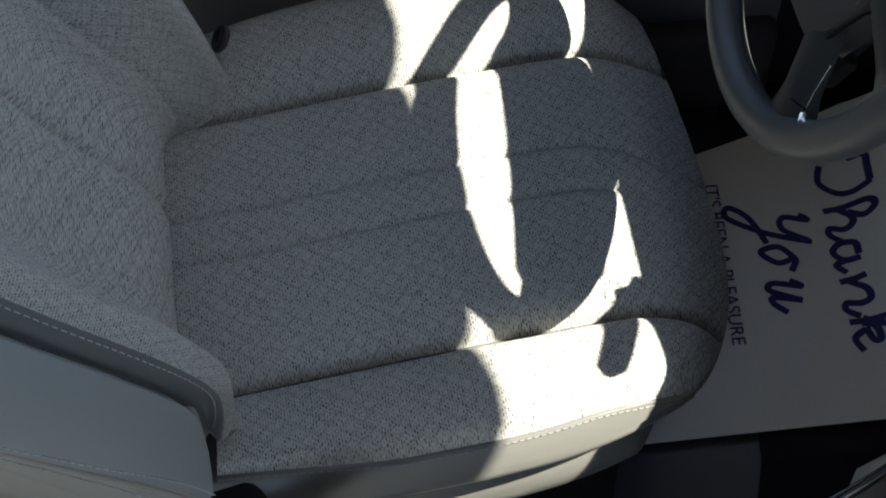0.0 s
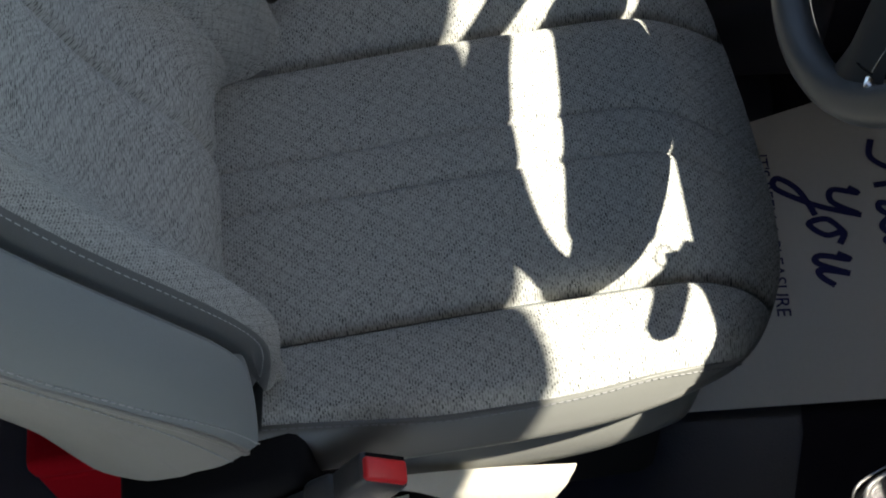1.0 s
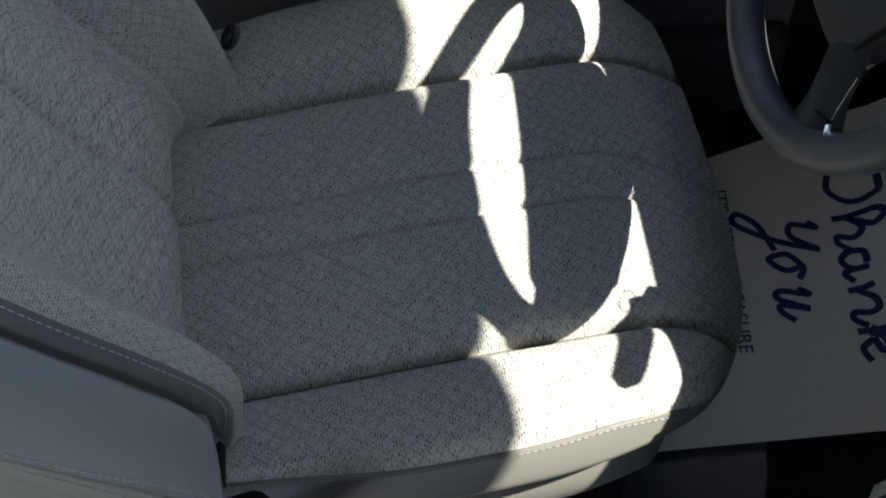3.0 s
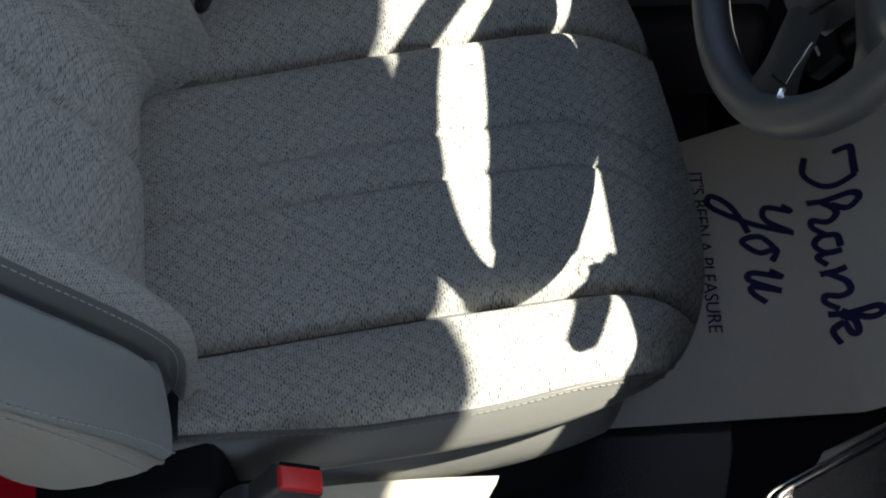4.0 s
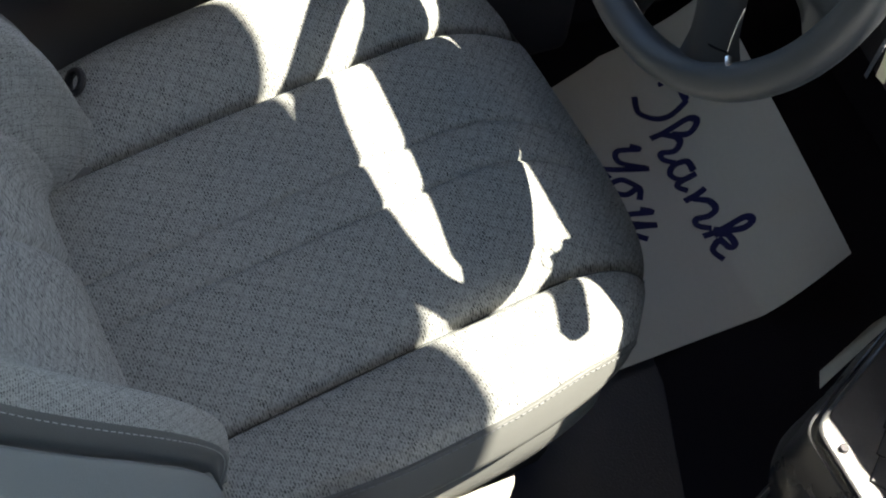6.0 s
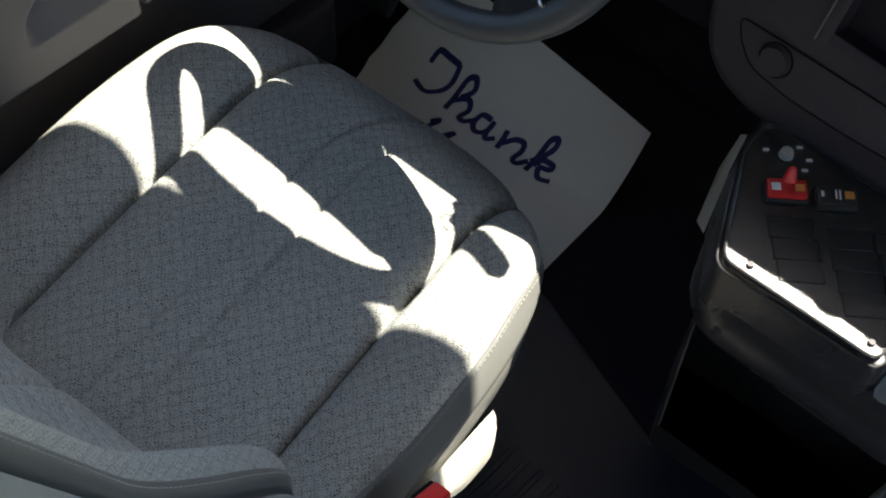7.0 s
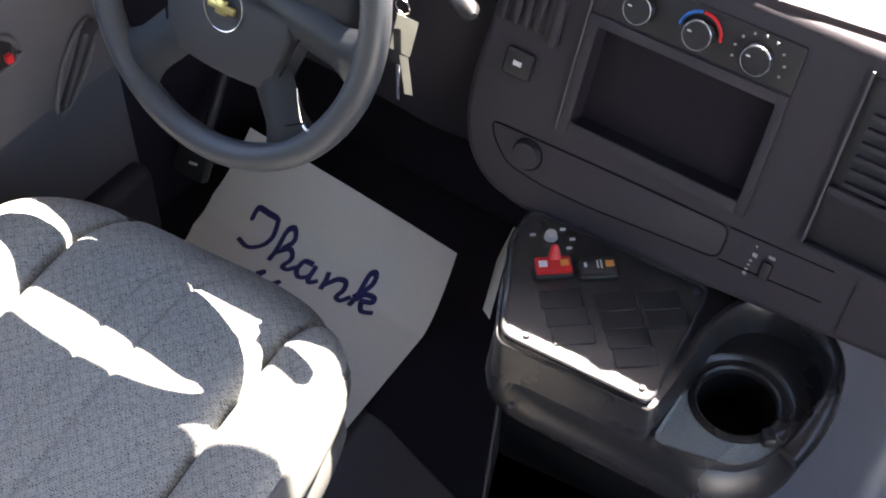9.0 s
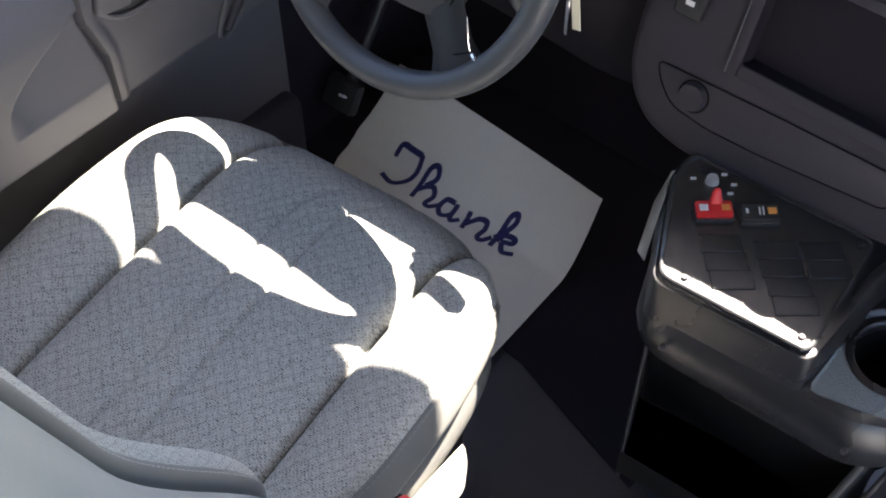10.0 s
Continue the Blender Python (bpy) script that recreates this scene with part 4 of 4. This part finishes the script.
CUP = Vector((-0.0952, 0.3886))
bm = ring_stack([(inset(LIP, 0.010), -0.118), (LIP, -0.112), (inset(LIP, -0.002), -0.100), (LIP, -0.085), (inset(LIP, 0.008), -0.066), (inset(LIP, 0.016), -0.058)], cap=False)
part("lip", bm, M_GLOSS, console, "rounded satin black console lip")
UP = rounded([(-0.330, 0.280), (-0.147, 0.292), (-0.147, 0.48), (-0.406, 0.47), (-0.396, 0.40)], 0.016, 5)
bm = ring_stack([(inset(UP, -0.004), -0.075), (inset(UP, 0.0), -0.050), (inset(UP, 0.002), -0.012), (inset(UP, 0.005), -0.006), (inset(UP, 0.010), -0.005)])
part("body", bm, M_GLOSS, console, "satin black moulded console body")
PL = rounded([(-0.326, 0.283), (-0.156, 0.297), (-0.176, 0.468), (-0.396, 0.452), (-0.390, 0.405)], 0.014, 5)
bm = ring_stack([(PL, -0.012), (PL, -0.002), (inset(PL, 0.002), 0.0), (inset(PL, 0.0035), 0.0), (inset(PL, 0.0045), -0.0015), (inset(PL, 0.0055), -0.0015)])
plate = part("top_plate", bm, M_PLATE, console, "satin black keypad plate with a raised edge")
for d, z, r in ((0.001, 0.0002, 0.0015), (-0.006, -0.0068, 0.0012)):
    bm = tube(B(), [(S * x, S * y, z) for x, y in inset(PL, d)], r, 8, closed=True)
    part("plate_edge", bm, M_BEAD, plate, "glossy black raised edge")
for x, y in ((-0.303, 0.297), (-0.172, 0.310), (-0.188, 0.455), (-0.374, 0.438)):
    bm = rod(B(), (S * x, S * y, -0.002), (S * x, S * y, 0.0015), 0.004, 0.003, 12)
    part("screw", bm, M_DASH, plate, "small screw head")
for x, y in ((-0.296, 0.268), (-0.085, 0.281)):
    bm = rod(B(), (S * x, S * y, -0.082), (S * x, S * (y - 0.006), -0.080), 0.0035, 0.003, 12)
    part("screw", bm, M_DASH, console, "small screw head")

# keypad set aslant on the plate
E1, E2 = Vector((0.755, 0.655)), Vector((0.735, -0.678))
TURN = math.degrees(math.atan2(E1.y, E1.x))
for c0, first, rows in (((-0.309, 0.368), 0, 3), ((-0.260, 0.398), 0, 4), ((-0.222, 0.428), 0, 3)):
    for r in range(rows):
        p = Vector(c0) + E2 * (0.012 + 0.0245 * r)
        if p.y < 0.312 or p.x > -0.186:
            continue
        bm = block(B(), (S * p.x, S * p.y, -0.0022), (0.0425, 0.0232, 0.004), 0.0009, 1, turn=(0, 0, TURN))
        part("key_pad", bm, M_KEY, plate, "black rubber key")
        bm = block(B(), (S * p.x, S * p.y, -0.0012), (0.0432, 0.0240, 0.0006), 0, turn=(0, 0, TURN))
        part("key_gap", bm, M_DARK, plate, "dark gap round the key")
for p, mat, nm, lab in (((-0.329, 0.389), M_RED, "red_switch", "red rocker switch"), ((-0.289, 0.417), M_BLACK, "black_switch", "black rocker switch")):
    q = Vector((S * p[0], S * p[1], 0))
    bm = block(B(), q + Vector((0, 0, 0.001)), (0.042, 0.024, 0.008), 0.003, 2, turn=(0, 0, TURN))
    sw = part(nm + "_base", bm, M_BLACK, plate, "black switch base")
    bm = block(B(), q + Vector((0, 0, 0.007)), (0.039, 0.021, 0.007), 0.003, 2, turn=(5, 0, TURN))
    part(nm, bm, mat, sw, lab)
    for d, m2 in ((-0.011, M_WHITE if mat is M_RED else M_PRINT), (0.012, M_ORANGE)):
        e = q + Vector((E1.x * d, E1.y * d, 0.0107))
        if m2 is M_PRINT:
            for k, (w, h) in enumerate(((0.003, 0.006), (0.0016, 0.010), (0.0016, 0.011))):
                g = q + Vector((E1.x, E1.y, 0)) * (-0.014, -0.001, 0.0028)[k] + Vector((0, 0, 0.0106))
                part("legend", block(B(), g, (w, h, 0.0008), 0, turn=(5, 0, TURN)), M_WHITE, sw, "white printed bar")
            continue
        bm = block(B(), e, (0.009, 0.008, 0.0008), 0, turn=(5, 0, TURN))
        part("legend", bm, m2, sw, "pale printed legend")
q = Vector((S * -0.334, S * 0.399, 0.006))
bm = block(B(), q + Vector((0, 0, 0.010)), (0.016, 0.010, 0.020), 0.0035, 2, turn=(-20, 0, TURN), taper=(0.45, 0.6))
part("lever", bm, M_RED, plate, "red toggle lever")
q = Vector((S * -0.356, S * 0.428, 0.0))
bm = rod(B(), q, q + Vector((0, 0, 0.007)), 0.0075, 0.006, 20)
part("toggle_nut", bm, M_STEEL, plate, "bright round toggle nut")
for dx, dy in ((-0.018, -0.008), (0.020, 0.012), (0.024, -0.001), (0.016, -0.012), (0.004, 0.018)):
    bm = block(B(), q + Vector((dx, dy, -0.0005)), (0.006, 0.003, 0.0012), 0, turn=(0, 0, TURN))
    part("legend", bm, M_WHITE, plate, "white printed legend")

# cup holder tray
RIM_IN = inset(LIP, 0.016)
TRAY = rounded([(-0.145, 0.291), (-0.108, 0.300), (-0.063, 0.313), (-0.040, 0.341), (-0.031, 0.380), (-0.029, 0.432), (-0.033, 0.468), (-0.050, 0.480), (-0.092, 0.485), (-0.128, 0.481), (-0.146, 0.463), (-0.147, 0.380)], 0.012, 4)


def tray_point(u, v):
    a = u * math.tau
    d = Vector((math.cos(a), math.sin(a)))
    best = radial(TRAY, d)
    if v > 1:
        far = radial(RIM_IN, d)
        c = CUP + d * (best + (max(far, best + 0.002) - best) * (v - 1))
        return Vector((S * c.x, S * c.y, -0.0455 - 0.0125 * (v - 1) ** 1.6))
    r = 0.042 + (best - 0.042) * max(0, v)
    z = -0.050 + 0.0045 * sm(0.9, 1, v)
    c = CUP + d * r
    return Vector((S * c.x, S * c.y, z))


bm = B()
grid(bm, 96, 10, tray_point)
bmesh.ops.remove_doubles(bm, verts=bm.verts, dist=1e-5)
part("tray", bm, M_PEBBLE, console, "pebbled dark grey tray round the cup")
bm = B()
grid(bm, 96, 6, lambda u, v: tray_point(u, 1.0001 + 0.9999 * v))
part("tray_lip", bm, M_GLOSS, console, "satin black lip round the tray")


def step_point(u, v):
    """A raised step round the back of the cup, its front ends easing down to the tray."""
    a = radians(-22 + 212 * u)
    d = Vector((math.cos(a), math.sin(a)))
    far = radial(TRAY, d)
    r = (0.046, 0.0535, 0.056, 0.0585)[v] if v < 4 else 0.0585 + (far + 0.004 - 0.0585) * (v - 3) / 3
    z = (-0.0485, -0.0475, -0.0435, -0.042)[v] if v < 4 else -0.042 - 0.001 * (v - 3)
    ease = sm(0.0, 0.10, u) * sm(1.0, 0.90, u)
    c = CUP + d * r
    return Vector((S * c.x, S * c.y, -0.052 + (z + 0.052) * ease))


bm = B()
grid(bm, 72, 6, lambda u, v: step_point(u, round(6 * v)))
part("tray_step", bm, M_GLOSS, console, "satin black step behind the cup")
# Well wall in near-black: the shade of its depth is in the colour.
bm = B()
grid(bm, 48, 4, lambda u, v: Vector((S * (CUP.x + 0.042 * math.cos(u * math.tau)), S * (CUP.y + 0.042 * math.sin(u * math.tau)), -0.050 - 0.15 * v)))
part("cup_well", bm, M_DARK, console, "cup well, near-black to carry its shade")
bm = B()
COLLAR = ((0.0415, -0.056), (0.0420, -0.050), (0.0432, -0.0472), (0.0450, -0.0462), (0.0470, -0.0468), (0.0500, -0.0485), (0.0520, -0.0490))
grid(bm, 64, len(COLLAR) - 1, lambda u, v: Vector((S * (CUP.x + COLLAR[round(v * (len(COLLAR) - 1))][0] * math.cos(u * math.tau)), S * (CUP.y + COLLAR[round(v * (len(COLLAR) - 1))][0] * math.sin(u * math.tau)), COLLAR[round(v * (len(COLLAR) - 1))][1])))
bmesh.ops.remove_doubles(bm, verts=bm.verts, dist=1e-5)
bmesh.ops.recalc_face_normals(bm, faces=bm.faces)
part("cup_ring", bm, M_GLOSS, console, "raised cup holder rim")
WALL = [(-0.150, 0.318), (-0.149, 0.36), (-0.148, 0.40), (-0.146, 0.435), (-0.138, 0.462), (-0.120, 0.482), (-0.095, 0.490), (-0.068, 0.489), (-0.044, 0.479), (-0.030, 0.458), (-0.025, 0.425), (-0.026, 0.392), (-0.032, 0.362)]
smooth_wall = []
for i in range(len(WALL) - 1):
    p0, p1, p2, p3 = (Vector(WALL[min(max(k, 0), len(WALL) - 1)]) for k in (i - 1, i, i + 1, i + 2))
    for k in range(4):
        t = k / 4
        smooth_wall.append(0.5 * (2 * p1 + (p2 - p0) * t + (2 * p0 - 5 * p1 + 4 * p2 - p3) * t * t + (3 * p1 - p0 - 3 * p2 + p3) * t ** 3))
smooth_wall.append(Vector(WALL[-1]))
bm = B()
vs = []
for i, p in enumerate(smooth_wall):
    t = i / (len(smooth_wall) - 1)
    h = 0.050 * (sm(-0.30, 0.24, t) - 0.35 * sm(0.5, 0.78, t) - 0.62 * sm(0.80, 1.0, t))
    e = (smooth_wall[min(i + 1, len(smooth_wall) - 1)] - smooth_wall[max(i - 1, 0)]).normalized()
    d = Vector((-e.y, e.x))
    row = []
    for off, z in ((-0.004, -0.056), (-0.0015, -0.050 + 0.35 * h), (0.0, -0.050 + 0.7 * h), (0.002, -0.050 + 0.9 * h), (0.005, -0.050 + 0.985 * h), (0.009, -0.050 + h), (0.013, -0.050 + 0.97 * h), (0.017, -0.051 + 0.85 * h), (0.019, -0.053 + 0.6 * h), (0.021, -0.060)):
        row.append(bm.verts.new((S * (p.x + d.x * off), S * (p.y + d.y * off), z)))
    vs.append(row)
for a, b in zip(vs, vs[1:]):
    for k in range(len(a) - 1):
        bm.faces.new((a[k], a[k + 1], b[k + 1], b[k]))
for end in (vs[0], vs[-1]):
    bm.faces.new(end)
bmesh.ops.recalc_face_normals(bm, faces=bm.faces)
part("tray_wall", bm, M_GLOSS, console, "raised rounded wall round the cup holder")
bm = block(B(), (S * -0.048, S * 0.360, -0.040), (0.014, 0.018, 0.016), 0.005, 2, turn=(0, 0, 35))
part("cup_clip", bm, M_BLACK, console, "small black cup clip")
# open bin below the lip: its sides slope down to a low front edge
BIN_AT = Vector((0.0027, -0.0122, ZC))
TL, TR, FR, FL = (Vector(p) - BIN_AT for p in ((-0.331, 0.300, 0.310), (-0.066, 0.336, 0.300), (-0.092, 0.232, 0.172), (-0.290, 0.206, 0.188)))


def bin_wall(a, b, thick, low, mat, label, name="bin_side"):
    """A wall under the line a to b, down to a height, rounded along its upper edge."""
    bm = B()
    e = (b - a)
    side = Vector((e.y, -e.x, 0)).normalized() * thick
    profile = [(0.0, None), (0.0, -0.003), (0.25, -0.0008), (0.5, 0.0), (0.75, -0.0008), (1.0, -0.003), (1.0, None)]
    rows = []
    for q in (a, a.lerp(b, 0.33), a.lerp(b, 0.67), b):
        rows.append([bm.verts.new((q.x + side.x * f, q.y + side.y * f, low if z is None else q.z + z)) for f, z in profile])
    for p, q in zip(rows, rows[1:]):
        for k in range(len(profile) - 1):
            bm.faces.new((p[k], p[k + 1], q[k + 1], q[k]))
    bm.faces.new(rows[0])
    bm.faces.new(rows[-1][::-1])
    bmesh.ops.recalc_face_normals(bm, faces=bm.faces)
    part(name, bm, mat, console, label)


bin_wall(TL, FL, -0.004, -0.30, M_BLACK, "black bin side")
# Front, floor and back are near-black, so the bin's inner shade is painted in.
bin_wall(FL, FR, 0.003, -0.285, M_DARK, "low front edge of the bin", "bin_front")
bin_wall(FR, TR, 0.008, -0.30, M_STALK, "black bin side with a worn edge")
bin_wall(FR.lerp(TR, 0.25) + Vector((0.026, 0.012, 0.0)), TR + Vector((0.026, 0.010, 0.0)), 0.006, -0.30, M_BLACK, "black outer side panel")
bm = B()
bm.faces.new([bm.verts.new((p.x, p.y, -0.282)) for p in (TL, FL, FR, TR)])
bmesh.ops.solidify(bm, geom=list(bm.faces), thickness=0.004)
part("bin_floor", bm, M_DARK, console, "storage bin floor, near-black to carry its shade")
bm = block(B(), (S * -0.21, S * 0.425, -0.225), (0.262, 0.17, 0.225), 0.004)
part("bin_back", bm, M_DARK, console, "storage bin back, near-black to carry its shade")
bm = block(B(), (S * -0.20, S * 0.45, -0.38), (0.16, 0.12, 0.10), 0.01)
part("foot", bm, M_BLACK, console, "black console foot")

bm = B()
quad = [(-0.408, 0.445, -0.030), (-0.395, 0.400, -0.034), (-0.372, 0.335, -0.062), (-0.388, 0.345, -0.066), (-0.407, 0.400, -0.045), (-0.415, 0.445, -0.036)]
f = bm.faces.new([bm.verts.new((S * x, S * y, z)) for x, y, z in quad])
bmesh.ops.solidify(bm, geom=[f], thickness=0.004)
bmesh.ops.recalc_face_normals(bm, faces=bm.faces)
part("side_trim", bm, M_SHIELD, console, "pale trim blade on the console side")

# engine cover beside the console: a leaning face with a rounded corner over a flange
hump = thing("engine_cover", pose(0.0, 0.44, 0), "dark grey moulded engine cover beside the console", "engine cover")


def cover_line(u, grow=0.0):
    """Along the foot of the cover: the face, the rounded corner, then back along its side."""
    r = 0.034
    if u < 0.4:
        return Vector((-0.14 + 0.19 * u / 0.4, 0.010 - 0.006 * u / 0.4 - grow, 0))
    if u < 0.6:
        a = radians(-90 + 90 * (u - 0.4) / 0.2)
        return Vector((0.050 + (r + grow) * math.cos(a), 0.004 + r + (r + grow) * math.sin(a), 0))
    return Vector((0.050 + r + grow, 0.004 + r + 0.30 * (u - 0.6) / 0.4, 0))


def hump_point(u, v):
    z = 0.46 * v
    p = cover_line(u, 0.004 * (1 - sm(0.0, 0.10, v)) + 0.004 * math.sin(v * math.pi))
    return Vector((p.x - 0.06 * z, p.y + 0.50 * z, 0.010 + z))


bm = B()
grid(bm, 60, 24, hump_point)
part("cover", bm, M_HUMP, hump, "dark grey leaning cover face")
FLANGE = ((0.0, 0.018), (0.006, 0.022), (0.016, 0.021), (0.024, 0.015), (0.030, 0.008), (0.036, 0.004), (0.040, 0.0))
bm = B()
grid(bm, 60, len(FLANGE) - 1, lambda u, v: cover_line(u, FLANGE[round(v * (len(FLANGE) - 1))][0] * (0.55 + 0.45 * sm(0.05, 0.35, u))) + Vector((0, 0, FLANGE[round(v * (len(FLANGE) - 1))][1])))
part("flange", bm, M_GLOSS, hump, "rounded satin flange along its foot")

# ---------- red box and pale floor panel ----------
box = thing("red_box", pose(-0.52, -0.385, 0, 0, 0, 8), "red fabric-covered box on the floor behind the seat", "box")
part("box_body", block(B(), (0, 0, 0.085), (0.166, 0.121, 0.17), 0.010, 3), M_REDBOX, box, "red box body")
part("lid", block(B(), (0, 0, 0.184), (0.17, 0.125, 0.032), 0.012, 3), M_REDBOX, box, "red overlapping lid")
riser = thing("seat_riser_box", pose(-0.372, -0.135, 0), "black box beside the seat base with a pale top plate", "box")
plan = [(-0.033, -0.079), (0.055, -0.074), (0.055, 0.063), (-0.063, 0.052)]
part("box_body", prism(B(), plan, 0.0, 0.094, 0.004), M_BLACK, riser, "black box body")
part("top_plate", prism(B(), shrunk(plan, 0.001), 0.094, 0.100, 0.002), M_SILL, riser, "pale grey top plate")
# The shadow lying across the pale plate, modelled as a thin black wedge.
part("shadow_wedge", prism(B(), [(-0.037, -0.061), (-0.027, -0.076), (-0.011, -0.042), (-0.001, -0.016), (0.050, -0.015), (0.050, 0.022), (0.019, 0.022), (-0.007, 0.014), (-0.036, 0.053)], 0.100, 0.104, 0.001), M_BLACK, riser, "black wedge standing in for the shadow across the plate")

# ribs of the rubber floor
ribs = B()
for i in range(26):
    x = -0.42 + i * 0.022
    block(ribs, (x, -0.16, 0.001), (0.008, 0.62, 0.004), 0.001, 1)
rb = part("floor_ribs", ribs, M_FLOOR, floor, "raised black rubber ribs")
tagged(rb, kind="stuff")

# parking brake in the footwell
brake = thing("parking_brake", pose(-0.992, 0.481, 0.104), "black parking brake pedal with a painted glint", "pedal")
bm = block(B(), (0, 0, 0), (0.06, 0.02, 0.05), 0.006, 2, turn=(-30, 0, 0))
part("pad", bm, M_BLACK, brake, "black rubber pad")
bm = rod(B(), (0, 0.01, 0.0), (0.0, 0.12, 0.16), 0.009)
part("arm", bm, M_BLACK, brake, "steel arm")
# Small white chip that paints a glint on the pad.
bm = block(B(), (0.012, -0.013, 0.012), (0.014, 0.003, 0.004), 0.001, 1, turn=(-30, 0, 10))
part("painted_glint", bm, M_WHITE, brake, "white chip standing in for a glint")

# ---------- driver door ----------
door = thing("door_1", pose(-1.0, 0.0, 0), "grey plastic driver door panel with armrest and pull", "door", kind="structure")


def door_point(u, v):
    y = -0.55 + 0.965 * u
    z = 0.01 + 0.63 * v
    low = sm(0.338, 0.352, z)
    x = -0.035 + 0.035 * low
    joint = 0.107 - 0.016 * min(1.0, max(0.0, (z - 0.425) / 0.055))
    rear = sm(joint + 0.004, joint - 0.004, y)
    brow = 0.412 + 0.092 * max(0.0, (y + 0.033) / 0.128) ** 0.6
    # the recess deepens upwards to its brow
    deep = min(1.0, max(0.0, (z - 0.400) / max(0.02, brow - 0.400)))
    x -= 0.026 * rear * deep ** 0.8 * sm(brow + 0.016, brow - 0.004, z) * sm(-0.036, -0.012, y)
    x += 0.007 * sm(joint + 0.006, joint + 0.010, y) * sm(joint + 0.030, joint + 0.018, y) * low * sm(0.50, 0.44, z)
    x += 0.016 * rear * low * sm(0.56, 0.50, z)
    x -= 0.05 * sm(0.52, 0.64, z)
    x -= 0.012 * bell(y, joint + 0.005, 0.003) * low
    return Vector((x, y, z))


bm = B()
grid(bm, 360, 220, door_point)
part("door_panel", bm, M_DOOR, door, "grey grained plastic door trim")
def pull_point(u, v, grow=0.0, depth=0.010):
    """A drop-shaped recess that leans back; u round it, v from its middle to its edge."""
    a = u * math.tau
    along, across = (0.066 + grow) * math.cos(a), (0.021 + 0.004 * math.cos(a) + grow) * math.sin(a)
    y = 0.322 + v * (along * math.sin(radians(36)) + across * math.cos(radians(36)))
    z = 0.392 + v * (along * math.cos(radians(36)) - across * math.sin(radians(36)))
    return Vector((0.0035 - depth * (1 - v * v), y, z))


bm = B()
grid(bm, 48, 8, lambda u, v: pull_point(u, v))
bmesh.ops.remove_doubles(bm, verts=bm.verts, dist=1e-5)
bmesh.ops.recalc_face_normals(bm, faces=bm.faces)
pull = part("door_pull", bm, M_BLACK, door, "black drop-shaped door pull recess")
bm = tube(B(), [pull_point(k / 48, 1.0) for k in range(48)], 0.0032, 8, closed=True)
part("pull_edge", bm, M_DOOR, pull, "grey rolled edge")
bm = tube(B(), [pull_point(0.5, 0.8) + Vector((0.004, 0.002, 0)), pull_point(0.5, 0.3) + Vector((0.008, 0.004, 0)), pull_point(0.0, 0.4) + Vector((0.008, 0.004, 0)), pull_point(0.0, 0.75) + Vector((0.006, 0.003, 0))], lambda t: 0.006 + 0.003 * t, 10)
part("grip", bm, M_DASH, pull, "charcoal grip bar")
bm = rod(B(), pull_point(0.0, 0.86), pull_point(0.0, 0.86) + Vector((0.012, 0, 0)), 0.012, 0.010, 20)
part("grip_knob", bm, M_DASH, pull, "round end of the grip")
bm = block(B(), (-0.004, 0.186, 0.484), (0.02, 0.125, 0.046), 0.009, 3, turn=(-12, 0, 0))
latch = part("latch_cup", bm, M_BLACK, door, "dark latch recess")
bm = block(B(), (0.004, 0.140, 0.497), (0.016, 0.050, 0.034), 0.006, 3, turn=(-12, 0, 0))
part("latch_handle", bm, M_DOOR, latch, "grey latch handle")
bm = tube(B(), [(0.004, 0.186 + 0.066 * math.cos(t * math.tau / 40) * abs(math.cos(t * math.tau / 40)) ** -0.5, 0.484 + 0.026 * math.sin(t * math.tau / 40) - 0.014 * math.cos(t * math.tau / 40)) for t in range(1, 40) if abs(math.cos(t * math.tau / 40)) > 1e-6], 0.004, 8, closed=True)
part("latch_bezel", bm, M_DOOR, latch, "grey latch bezel")
bm = block(B(), (0.011, 0.232, 0.472), (0.008, 0.010, 0.012), 0.002, 2)
part("lock_tab", bm, M_RED, latch, "red lock tab")
